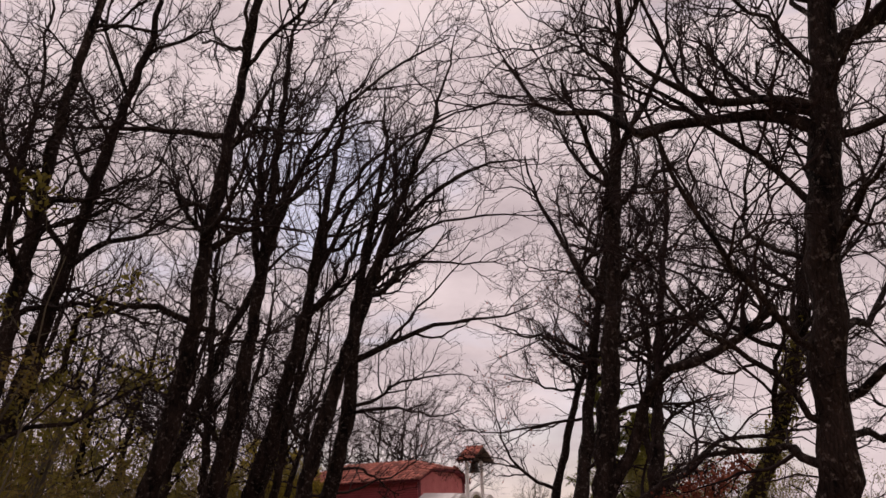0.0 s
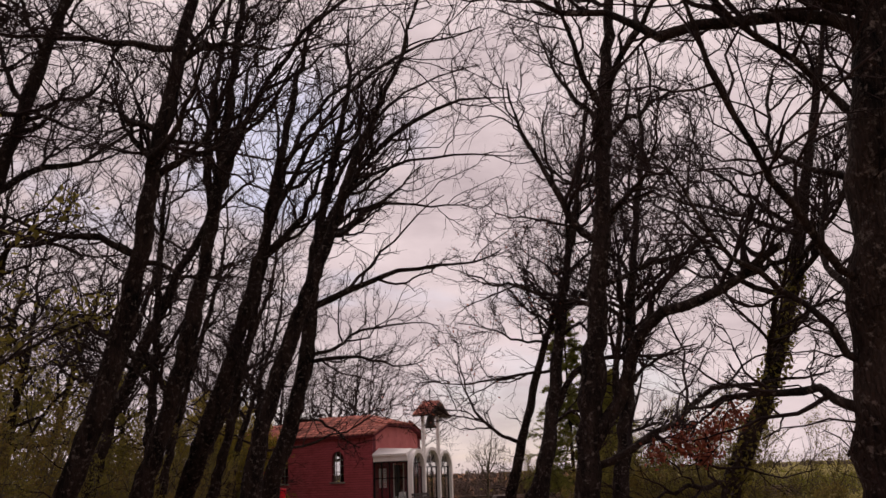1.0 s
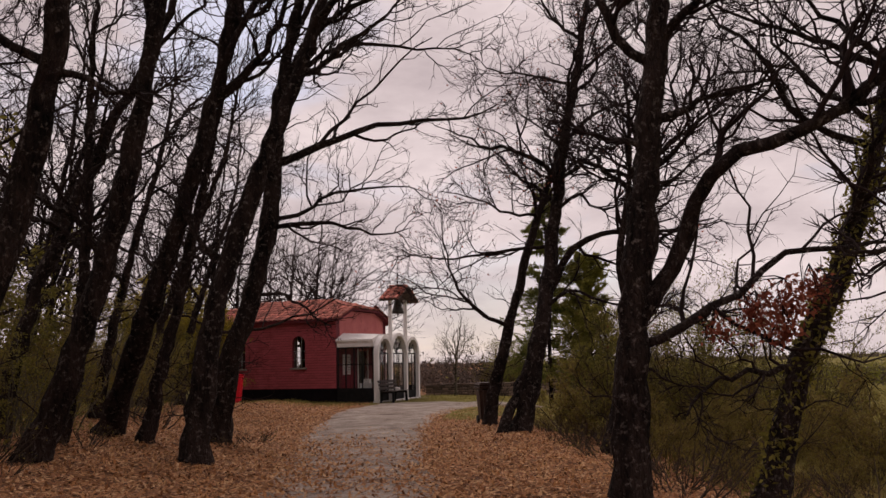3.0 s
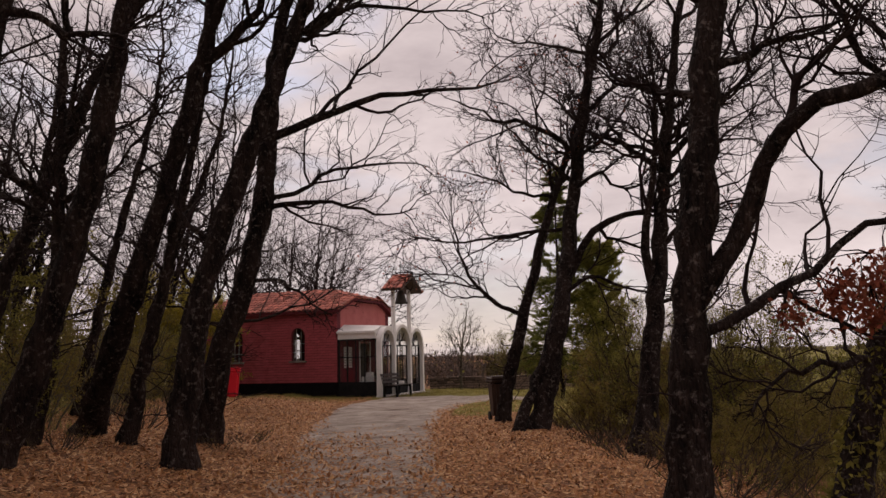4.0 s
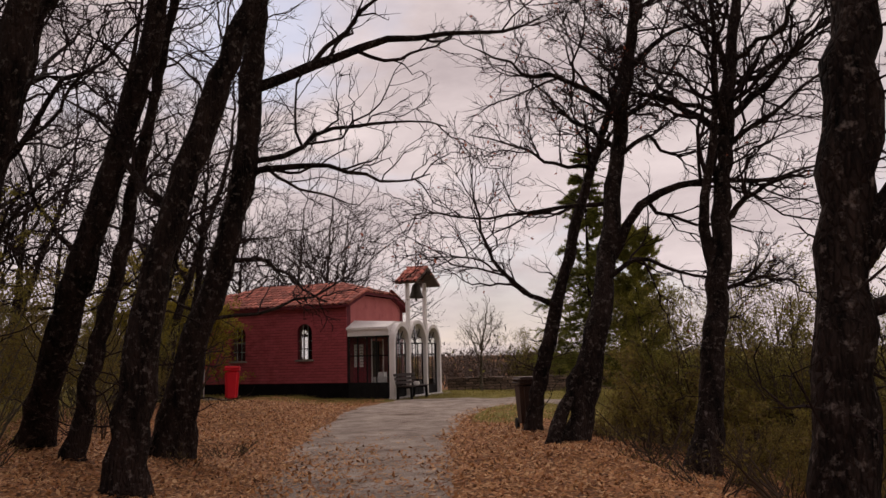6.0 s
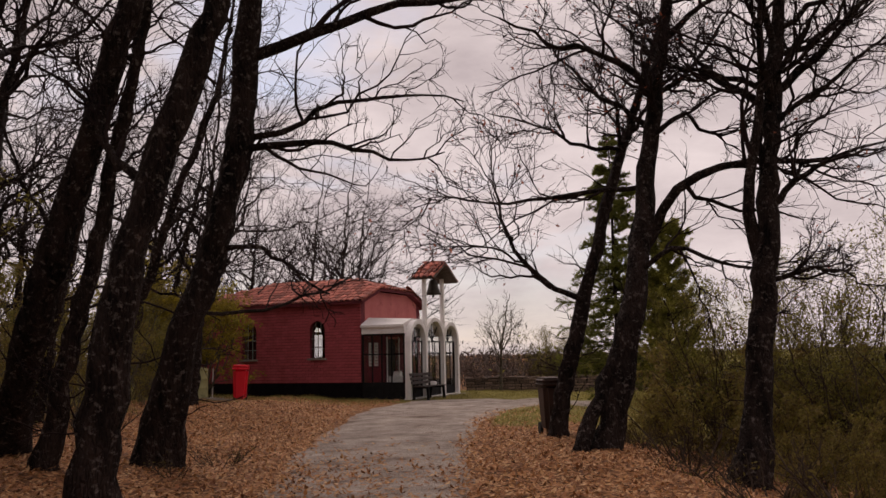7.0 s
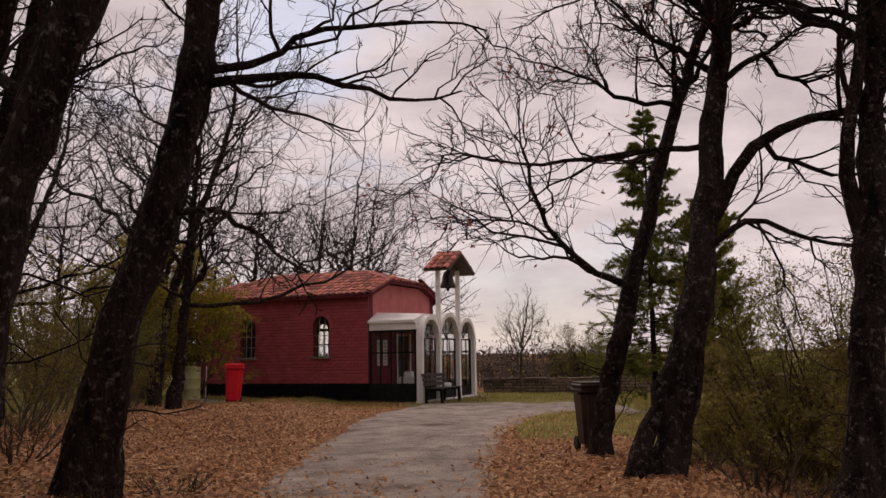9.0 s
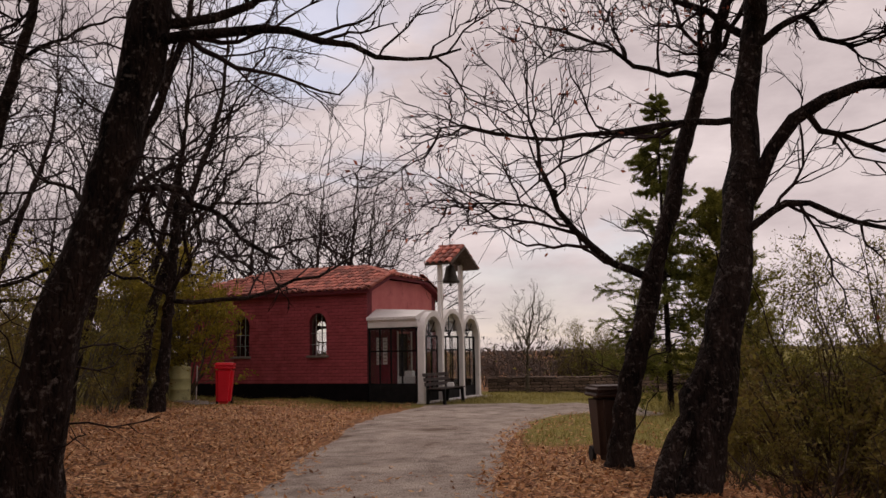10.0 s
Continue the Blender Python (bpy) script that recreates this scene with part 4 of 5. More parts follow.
oak("oak_tree", OAK + " with low crooked side limbs", [(-4.98, 12.57, 0.1), (-4.51, 12.51, 1.5), (-4.03, 12.44, 3.0), (-3.68, 12.35, 4.5), (-3.46, 12.26, 6.0), (-3.11, 12.21, 8.0), (-2.71, 12.16, 10.5)], 0.18, 0.06,
    [([(-3.62, 12.35, 4.85), (-4.29, 12.2, 5.1), (-4.94, 12.0, 5.17), (-5.6, 11.9, 5.5)], 0.06, 0.012), ([(-3.65, 12.38, 4.8), (-3.05, 12.35, 4.6), (-2.65, 12.3, 4.5), (-2.2, 12.4, 4.75)], 0.045, 0.010),
     ([(-3.1, 12.2, 8.0), (-4.2, 12.3, 8.2), (-5.7, 12.3, 8.4), (-7.2, 12.3, 8.4)], 0.06, 0.012), ([(-3.2, 12.25, 7.6), (-2.73, 12.3, 8.1), (-1.66, 12.3, 8.0), (-0.9, 12.4, 8.3)], 0.05, 0.012)], seed=16, auto=11, auto_from=0.55, bias=(0.4, 0.2, 0), reach=3.2)
oak("oak_tree", "slim " + OAK + " leaning outwards beside the brown bin", [(1.77, 22.98, 0.1), (2.12, 23.11, 1.5), (2.55, 23.23, 3.0), (2.99, 23.32, 4.5), (3.54, 23.36, 6.0), (4.2, 23.39, 8.0)], 0.145, 0.04,
    [([(2.36, 23.1, 2.4), (1.70, 22.93, 2.71), (1.35, 22.75, 3.04), (1.02, 22.57, 3.69), (0.85, 22.4, 4.88)], 0.055, 0.008), ([(1.36, 22.7, 3.02), (0.80, 22.47, 3.24), (0.35, 22.33, 3.26), (-0.30, 22.2, 3.19)], 0.022, 0.006),
     ([(3.15, 23.3, 5.0), (2.16, 23.03, 5.13), (1.64, 22.77, 5.33), (0.80, 22.5, 5.47)], 0.04, 0.008)], seed=21, auto=8, auto_from=0.5, reach=2.0, leaves=700, leaf_mat=LEAF_RUSSET, flare=1.5)
oak("oak_tree", OAK + " with wide arching limbs and a flared foot", [(2.31, 21.43, 0.1), (2.73, 21.65, 1.5), (3.06, 21.91, 3.0), (3.34, 22.17, 4.5), (3.59, 22.37, 6.0), (4.01, 22.49, 8.0), (4.4, 22.58, 10.0)], 0.195, 0.06,
    [([(1.85, 21.2, -0.05), (2.2, 21.42, 0.75), (2.62, 21.68, 1.6), (2.93, 21.85, 2.5)], 0.125, 0.092), ([(3.08, 22.0, 3.0), (3.67, 21.75, 4.0), (4.48, 21.5, 4.34), (5.39, 21.25, 4.24), (6.51, 21.0, 4.49)], 0.095, 0.015), ([(2.98, 21.8, 2.7), (3.61, 21.7, 3.1), (4.25, 21.6, 2.83), (4.71, 21.5, 2.69), (5.3, 21.4, 2.8)], 0.05, 0.010),
     ([(3.38, 22.1, 4.9), (3.91, 22.07, 5.24), (4.33, 22.03, 4.9), (4.95, 22.0, 5.01)], 0.05, 0.012), ([(3.27, 22.2, 4.14), (2.61, 22.0, 4.07), (1.83, 21.8, 3.94), (1.19, 21.6, 3.81), (0.58, 21.4, 3.81), (0.29, 21.2, 3.86), (-0.17, 21.0, 3.79)], 0.045, 0.007)],
    seed=22, auto=13, auto_from=0.5, dense=(11, 8, 3), leaves=500, leaf_mat=LEAF_RUSSET, flare=1.5)
oak("oak_tree", OAK + " forked into two upright stems", [(4.06, 20.52, 0.1), (4.46, 20.86, 1.5), (4.75, 21.16, 3.0), (4.96, 21.36, 4.5), (5.19, 21.49, 6.0), (5.53, 21.57, 8.0), (5.8, 21.64, 9.5)], 0.20, 0.06,
    [([(4.70, 21.2, 2.6), (4.56, 21.27, 3.9), (4.75, 21.23, 4.8), (4.9, 21.2, 6.2), (4.8, 21.0, 7.8)], 0.10, 0.02), ([(4.86, 21.25, 3.6), (5.48, 21.1, 4.15), (6.5, 21.0, 4.4)], 0.06, 0.012), ([(4.75, 21.2, 2.5), (5.53, 21.1, 2.67), (6.11, 21.0, 2.4)], 0.045, 0.010),
     ([(5.1, 21.4, 5.6), (5.69, 21.4, 6.37), (6.06, 21.4, 7.0)], 0.06, 0.015)], seed=23, auto=15, auto_from=0.42, dense=(10, 8, 4))
heavy = oak("oak_tree", OAK + " with heavy crooked limbs, one hung with russet leaves", [(2.42, 12.58, 0.1), (2.52, 12.55, 1.5), (2.72, 12.61, 3.0), (2.95, 12.66, 4.5), (3.12, 12.69, 6.0), (3.34, 12.7, 8.0), (3.6, 12.72, 10.0)], 0.19, 0.06,
    [([(2.62, 12.58, 2.0), (2.85, 12.55, 2.38), (3.12, 12.4, 2.85), (3.28, 12.2, 3.3), (3.50, 12.0, 3.62), (4.03, 11.85, 3.80), (4.55, 11.75, 4.02), (5.1, 11.6, 4.45)], 0.11, 0.05), ([(2.58, 12.58, 1.70), (3.28, 12.68, 1.96), (3.78, 12.75, 2.28), (4.3, 12.8, 2.66), (5.02, 12.82, 2.75), (6.11, 12.9, 2.9)], 0.06, 0.015),
     ([(2.9, 12.6, 4.2), (3.38, 12.73, 4.45), (4.01, 12.87, 4.66), (4.67, 13.0, 4.97)], 0.05, 0.012), ([(2.85, 12.6, 3.9), (2.55, 12.8, 4.04), (2.28, 13.0, 4.19), (1.9, 13.1, 4.6)], 0.045, 0.012)], seed=24, auto=11, auto_from=0.42, flare=1.4)
oak("oak_tree", OAK + ", ivy-stemmed and slanting away from the lane", [(4.05, 13.28, -0.3), (4.74, 13.38, 1.5), (5.51, 13.44, 3.0), (6.04, 13.52, 4.5), (6.45, 13.58, 6.0), (7.01, 13.61, 8.0)], 0.16, 0.05,
    [([(4.72, 13.36, 1.45), (4.25, 13.2, 1.40), (3.6, 13.1, 1.32), (3.2, 13.0, 0.95)], 0.045, 0.012), ([(6.1, 13.5, 4.8), (5.21, 13.25, 4.4), (4.5, 13.0, 4.1)], 0.05, 0.012), ([(6.2, 13.5, 5.1), (5.14, 13.25, 5.36), (3.75, 13.0, 5.74)], 0.05, 0.012)], seed=25, auto=11, auto_from=0.4, reach=2.8)
oak("oak_tree", "stout " + OAK + " with long level limbs over the lane", [(4.36, 8.2, 0.1), (4.30, 8.0, 1.5), (4.30, 7.7, 3.0), (4.42, 7.44, 4.5), (4.62, 7.31, 6.0), (4.85, 7.26, 8.0), (5.1, 7.22, 10.0)], 0.21, 0.08,
    [([(4.5, 7.4, 5.25), (4.21, 7.6, 5.53), (3.41, 7.8, 5.63), (2.73, 8.0, 5.64), (2.60, 8.2, 5.95), (1.88, 8.4, 6.22), (1.46, 8.6, 6.95)], 0.075, 0.015), ([(4.5, 7.4, 5.5), (3.95, 7.25, 5.59), (3.47, 7.1, 5.46), (2.84, 6.95, 5.77), (2.48, 6.8, 6.14)], 0.06, 0.012),
     ([(4.6, 7.35, 6.0), (5.31, 7.3, 6.5), (6.2, 7.3, 6.9)], 0.10, 0.03), ([(4.3, 7.9, 2.1), (3.61, 8.17, 2.32), (3.15, 8.33, 2.24), (2.84, 8.5, 2.15)], 0.05, 0.010)], seed=26, auto=24, auto_from=0.22, reach=2.6, flare=1.3, dense=(9, 7, 3), rise=(-0.1, 0.9), heft=0.5, bias=(0.15, 0, 0))

oak("oak_tree", "thin upright " + OAK, [(-5.74, 18.03, 0.1), (-5.42, 18.01, 1.5), (-5.33, 17.89, 3.0), (-5.28, 17.81, 4.5), (-5.26, 17.76, 6.0), (-5.20, 17.72, 8.0)], 0.11, 0.04, [], seed=31, auto=5, auto_from=0.35, reach=2.4)
oak("oak_tree", OAK + " deep in the brush of the bank", [(-8.0, 13.0, 0.3), (-7.3, 13.0, 2.5), (-6.6, 13.0, 4.7), (-5.94, 13.0, 7.08), (-5.43, 13.0, 9.0), (-4.9, 13.0, 10.6)], 0.18, 0.06, [([(-6.9, 12.6, 5.0), (-6.33, 12.4, 5.3), (-5.57, 12.4, 5.28), (-4.6, 12.4, 4.99), (-3.9, 12.4, 4.9)], 0.06, 0.012)], seed=32, auto=9, auto_from=0.35, reach=3.2, bias=(0.5, 0, 0))
oak("oak_tree", OAK + " rising steeply from the bank", [(-6.8, 11.0, 0.3), (-6.2, 11.0, 2.5), (-5.83, 11.0, 4.8), (-5.49, 11.0, 7.25), (-5.25, 11.0, 8.7), (-4.83, 11.0, 10.2)], 0.16, 0.06, [], seed=33, auto=9, auto_from=0.4, reach=3.0, bias=(0.6, 0, 0))
oak("oak_tree", OAK + " behind the field edge", [(11.2, 20.0, -0.5), (11.0, 20.0, 2.0), (10.9, 20.1, 4.0), (11.1, 20.0, 6.5), (11.3, 20.0, 8.5)], 0.15, 0.05, [], seed=34, auto=11, auto_from=0.35, reach=2.8)
# ---- woods behind: a few models, set about the bank and behind the chapel ----
woods = []
for k, (r, h, lean) in enumerate(((0.13, 8.5, 2.4), (0.13, 6.2, 0.5), (0.16, 9.5, 1.9))):
    woods.append(oak("oak_tree_model", "thin bare oak of the wood, greyish bark", [(0, 0, 0), (lean * 0.2, 0.1, h * 0.25), (lean * 0.55, 0.0, h * 0.5), (lean, -0.1, h * 0.8), (lean * 1.1, 0, h)], r, 0.03, [], seed=40 + k, auto=(11, 15, 11)[k], auto_from=(0.3, 0.2, 0.3)[k], reach=(3.3, 3.9, 3.4)[k], twig_r=0.0075, dense=(6, 4, 2), sides=8, group="oaks of the wood"))
spots = [(-8.0, 29.5), (-6.5, 30.6), (-7.7, 32.4), (-6.5, 46.4), (-10.6, 43.5), (-9.6, 36.8), (-14.0, 31.0), (-7.2, 9.0), (-8.8, 13.5), (-7.0, 18.5), (-9.5, 20.0), (-7.5, 24.5), (-10.5, 27.0), (-12.5, 33), (-13.0, 22.0), (-12.0, 15.0), (-11.5, 41), (-9.0, 46.5), (-5.5, 48.5), (-13.5, 47), (-15, 38), (-8.5, 52), (-17, 28), (-16, 18), (-4.6, 47.6), (-19, 34), (-21, 42), (-18, 48), (-24, 30), (-12.5, 52), (-9.5, 24.0), (-11.5, 29.5), (-14.0, 26.0)]
rng = np.random.default_rng(8)
for k, (x, y) in enumerate(spots):
    m = pose(x, y, gz(x, y) - 0.1, 0, 0, rng.uniform(-40, 40)) @ Matrix.Scale(rng.uniform(0.85, 1.15) * (1.05 if y > 40 else 1), 4)
    if k < 3:
        woods[k].matrix_world = m
        woods[k].name = "oak_tree"
    else:
        copy_thing(woods[1 if y > 40 else k % 3], m)

# ---- undergrowth ----
def shrub_model(label, seed, height, spread, stems, leaves, leaf_mat, leaf_size, name="shrub", bark=None, category="shrub", fork=4):
    """A many-stemmed shrub about the origin: stems, twigs and small leaves."""
    rng = np.random.default_rng(seed)
    sh = new(name)
    tagged(sh, label, category)
    a = rng.uniform(0, 2 * np.pi, stems)
    st = np.stack([np.cos(a), np.sin(a), np.zeros(stems)], 1) * (spread * 0.35 * np.sqrt(rng.uniform(0, 1, stems)))[:, None]
    way = np.stack([np.cos(a) * spread / height, np.sin(a) * spread / height, np.ones(stems)], 1) + rng.normal(0, 0.12, (stems, 3))
    P1, R1 = grow(rng, st - [[0, 0, 0.06]], way, height * rng.uniform(0.6, 1.0, stems), 0.010 + 0.004 * height * rng.uniform(0.5, 1.2, stems), 9, 0.12, 0.03, 0.25)
    P2, R2 = shoots(rng, P1, R1, fork + 2, 0.15, 1.0, (0.4, 1.0), (0.25, 0.5), 5, 0.2, 0.05, 0.6, 0.004)
    P3, R3 = shoots(rng, P2, R2, fork, 0.2, 1.0, (0.4, 1.1), (0.3, 0.65), 2, 0.25, 0.03, 0.7, 0.003)
    mesh_object("stem_clump", fast_mesh("stem_clump", [tubes(P1, R1, 5), tubes(P2, R2, 3), tubes(P3, R3, 3)]), bark or BARK_PALE, sh)
    if leaves:
        who = rng.integers(0, len(P3), leaves)
        f = rng.uniform(0, 1, (leaves, 1))
        c = P3[who, 0] * (1 - f) + P3[who, 1] * f + rng.normal(0, 0.05, (leaves, 3))
        mesh_object("foliage", fast_mesh("foliage", [leaf_quads(rng, c, leaf_size)]), leaf_mat, sh)
    return sh


def scatter(models, places, rng, low=0.8, high=1.25, group=""):
    for k, (x, y, sc) in enumerate(places):
        m = pose(x, y, gz(x, y), 0, 0, rng.uniform(0, 360)) @ Matrix.Scale(sc * rng.uniform(low, high), 4)
        if group:
            models[k % len(models)]["group"] = group
        if k < len(models):
            models[k].matrix_world = m
        else:
            copy_thing(models[k % len(models)], m)


rng = np.random.default_rng(77)
brush = [shrub_model("tall leggy olive-green undergrowth on the wooded bank", 50 + k, 3.0, 1.7, 14, 4600, LEAF_GREEN if k == 1 else LEAF_BRUSH, 0.033, fork=3) for k in range(3)]
places = [(-6.9, 8.6, 1.3), (-7.9, 9.8, 1.5), (-7.2, 12.2, 1.3), (-8.4, 14.0, 1.5), (-9.8, 21.0, 1.4), (-11.0, 34.6, 1.3), (-6.2, 9.2, 1.2), (-7.5, 10.8, 1.5), (-5.9, 13.4, 0.62), (-7.0, 15.2, 1.0), (-6.1, 16.9, 0.7), (-8.3, 17.6, 1.2), (-6.9, 20.4, 0.8), (-8.6, 22.2, 1.1), (-7.0, 24.6, 0.8), (-9.6, 25.5, 1.2), (-8.2, 28.2, 0.95), (-10.8, 30.0, 1.2), (-9.8, 33.6, 1.1), (-12.0, 36.5, 1.3), (-11.3, 13.0, 1.3), (-10.6, 18.3, 1.3), (-12.5, 22.5, 1.4), (-13.5, 28.0, 1.4), (-9.4, 8.5, 1.2), (-5.6, 10.9, 0.55), (-10.4, 38.5, 0.9), (-9.0, 35.2, 0.75), (-8.8, 32.0, 0.8), (-7.9, 26.4, 0.7), (-7.4, 30.2, 0.5), (-12.8, 40.0, 1.0), (-14.5, 35.0, 1.1), (-16.0, 30.0, 1.2), (-15.0, 24.0, 1.2), (-13.5, 18.5, 1.2), (-16.5, 41.0, 1.1), (-19.5, 37.0, 1.2), (-12.0, 44.5, 0.9), (-15.5, 46.0, 1.0), (-22.0, 44.0, 1.2), (-7.6, 22.6, 0.6), (-6.6, 18.8, 0.5)]
scatter(brush, places, rng, 0.72, 1.05, group="brush on the wooded bank")
yellow = [shrub_model("yellow-green budding bush at the chapel's corner", 61, 3.5, 0.75, 24, 17000, LEAF_GOLD, 0.042)]
scatter(yellow, [(-8.05, 36.7, 1.0), (-9.3, 36.0, 0.85)], rng)
field = [shrub_model("dense brown-green thorn bush beside the lane", 70 + k, 1.8, 1.6, 22, 7000, LEAF_BRUSH, 0.034, bark=BRUSH_BARK, fork=3) for k in range(3)]
places = [(4.7, 23.8, 0.9), (5.9, 22.4, 1.0), (6.6, 24.4, 1.1), (5.6, 19.2, 0.55), (7.0, 20.2, 0.8), (4.5, 18.4, 0.4), (8.2, 22.2, 1.0), (5.2, 16.8, 0.42), (7.2, 16.8, 0.55), (4.6, 26.5, 0.8), (3.6, 24.4, 0.5), (9.0, 19.2, 0.8), (9.8, 24.7, 1.2), (7.1, 27.7, 1.0), (9.2, 15.8, 0.5), (6.6, 11.8, 0.4), (8.2, 12.8, 0.45), (11.2, 18.3, 0.8), (5.2, 21.4, 0.7), (6.3, 20.6, 0.75), (5.0, 25.0, 0.8), (7.6, 23.6, 0.9), (6.2, 18.0, 0.5), (8.4, 17.6, 0.65), (10.2, 21.6, 0.9), (5.9, 15.4, 0.4), (7.4, 14.4, 0.45)]
scatter(field, places, rng, group="thorn bushes at the field edge")
tallbush = [shrub_model("tall budding bush with fine twigs", 75, 3.3, 1.4, 18, 10000, LEAF_GREEN, 0.024, bark=BRUSH_BARK, fork=6)]
scatter(tallbush, [(5.6, 25.2, 0.95), (6.6, 26.2, 1.0), (7.8, 26.0, 1.1), (8.9, 23.0, 0.9), (7.0, 23.0, 0.85), (4.3, 46.6, 0.72), (5.2, 47.2, 0.8), (6.1, 46.7, 0.74)], rng, group="tall budding bushes")
bramble = [shrub_model("low tangle of bare brown bramble stems", 80 + k, 0.75, 0.9, 13, 80, LEAF_BRUSH, 0.022, bark=BRUSH_BARK, category="bramble", name="bramble") for k in range(2)]
places = [(3.2, 20.2, 1.0), (3.9, 19.3, 1.2), (3.3, 17.6, 0.9), (4.5, 17.2, 1.2), (3.0, 22.4, 0.8), (3.9, 22.6, 1.1), (3.8, 15.3, 0.9), (3.4, 13.9, 0.8), (4.8, 14.8, 1.1), (-2.9, 20.3, 0.45), (-3.1, 18.9, 0.5), (-5.0, 17.3, 0.7), (-4.6, 13.8, 0.7), (-5.2, 21.4, 0.9), (-6.0, 23.4, 0.9), (-8.9, 34.9, 0.8), (-4.2, 11.2, 0.7), (-5.6, 15.0, 0.9), (5.4, 12.7, 1.0), (5.9, 14.2, 1.0)]
scatter(bramble, places, rng, group="brambles under the oaks")

# retained russet leaves on the heavy-limbed oak
rng = np.random.default_rng(91)
hb = np.array(heavy.location)
for c, r, n in (((3.75, 12.15, 1.98), 0.18, 240), ((4.15, 12.35, 2.12), 0.22, 320), ((3.45, 12.45, 1.86), 0.12, 110), ((4.55, 12.6, 2.30), 0.18, 220), ((4.05, 12.2, 1.82), 0.12, 110)):
    pts = np.array(c) - hb + rng.normal(0, 1, (n, 3)) * np.array([r * 0.6, r * 0.6, r * 0.55])
    mesh_object("withered_foliage", fast_mesh("withered_foliage", [leaf_quads(rng, pts, 0.042)]), LEAF_RUSSET, heavy, "cluster of russet withered leaves")
    tip = np.array(c) - hb
    P, R = grow(rng, np.repeat(tip[None] + [[0.02, 0.05, 0.28]], 5, 0), rng.normal(0, 0.6, (5, 3)) - [[0, 0, 0.9]], np.full(5, 0.42), np.full(5, 0.008), 5, 0.2, 0.0, 0.4)
    mesh_object("twig_spray", fast_mesh("twig_spray", [tubes(P, R, 4)]), TWIG, heavy)


def conifer(x, y, height, spread, seed, label, n, rise, size, shape=0.9, needle=NEEDLE):
    rng = np.random.default_rng(seed)
    t = new("conifer_tree")
    t.location = (x, y, gz(x, y) - 0.05)
    tagged(t, label, "tree")
    P, R = np.stack([np.zeros(8), np.zeros(8), np.linspace(0, height, 8)], 1)[None], np.linspace(0.09, 0.012, 8)[None]
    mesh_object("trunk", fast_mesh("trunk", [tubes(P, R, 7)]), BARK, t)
    h = rng.uniform(0.06, 0.97, n) * height
    a = rng.uniform(0, 2 * np.pi, n)
    ln = spread * (1.02 - h / height) ** shape * rng.uniform(0.45, 1.15, n) + 0.12
    st = np.stack([np.zeros(n), np.zeros(n), h], 1)
    way = np.stack([np.cos(a), np.sin(a), rng.uniform(rise[0], rise[1], n)], 1)
    B, BR = grow(rng, st, way, ln, np.full(n, 0.013), 7, 0.06, -0.02, 0.3)
    S, SR = shoots(rng, B, BR, 9, 0.15, 1.0, (0.4, 0.8), (0.25, 0.5), 4, 0.1, 0.03, 0.5, 0.004)
    mesh_object("branch_whorl", fast_mesh("branch_whorl", [tubes(B, BR, 4), tubes(S, SR, 3)]), TWIG, t)
    pts = np.concatenate([S[:, k] + (S[:, k + 1] - S[:, k]) * f for k in range(3) for f in (0.0, 0.33, 0.66)] + [B[:, k] for k in range(2, 7)])
    pts = np.repeat(pts, 3, 0) + rng.normal(0, 0.014, (len(pts) * 3, 3))
    mesh_object("needle_foliage", fast_mesh("needle_foliage", [leaf_quads(rng, pts, size, 0.0, 0.12)]), needle, t)


conifer(5.05, 34.6, 8.5, 1.95, 95, "tall ragged dark green conifer with gaps between its branches", 210, (-0.2, 0.3), 0.075)
conifer(6.3, 33.4, 5.4, 1.65, 96, "full yellow-green young conifer with upswept branches", 210, (0.5, 1.3), 0.075, 0.55, NEEDLE_FRESH)

# ivy on the slanting stem
rng = np.random.default_rng(96)
g = smooth_line([(4.05, 13.28, -0.3), (4.74, 13.38, 1.5), (5.51, 13.44, 3.0), (6.04, 13.52, 4.5)], 60)
pk = g[rng.integers(0, 60, 2600)]
off = unit(rng.normal(0, 1, (2600, 3)))
ivy = mesh_object("ivy", fast_mesh("ivy", [leaf_quads(rng, pk + off * rng.uniform(0.14, 0.24, (2600, 1)), 0.045)]), LEAF_GREEN)
tagged(ivy, "dark ivy climbing a slanting oak stem", "ivy", kind="stuff")

# ---- low stone wall beyond the lane ----
wall = new("stone_wall")
wall.matrix_world = pose(0.6, 43.5, 0.0, 0, 0, -3)
tagged(wall, "low rubble stone wall with flat coping at the field edge", "wall")
part("core", boxes((0, 0.06, -0.4, 16, 0.30, 0.60)), JOINT, wall)
rng = np.random.default_rng(97)
stones = []
for k in range(3):
    bm = bmesh.new()
    box(bm, -0.5, -0.5, -0.5, 0.5, 0.5, 0.5, bevel=0.12)
    for v in bm.verts:
        v.co += Vector(rng.normal(0, 0.035, 3))
    me = bpy.data.meshes.new("stone")
    bm.to_mesh(me)
    bm.free()
    me.materials.append(STONE)
    stones.append(me)
z, rows = -0.05, 0
while z < 0.53:
    hgt = 0.108
    x = 0.0
    while x < 15.8:
        w = rng.uniform(0.18, 0.42)
        ob = new("stone", stones[int(rng.integers(0, 3))])
        ob.parent = wall
        ob.matrix_basis = pose(x + w / 2, 0.05, z + hgt / 2) @ Matrix.Diagonal((w * 0.90, 0.14 + rng.uniform(0, 0.06), hgt * rng.uniform(0.76, 0.88), 1))
        x += w
    z += hgt
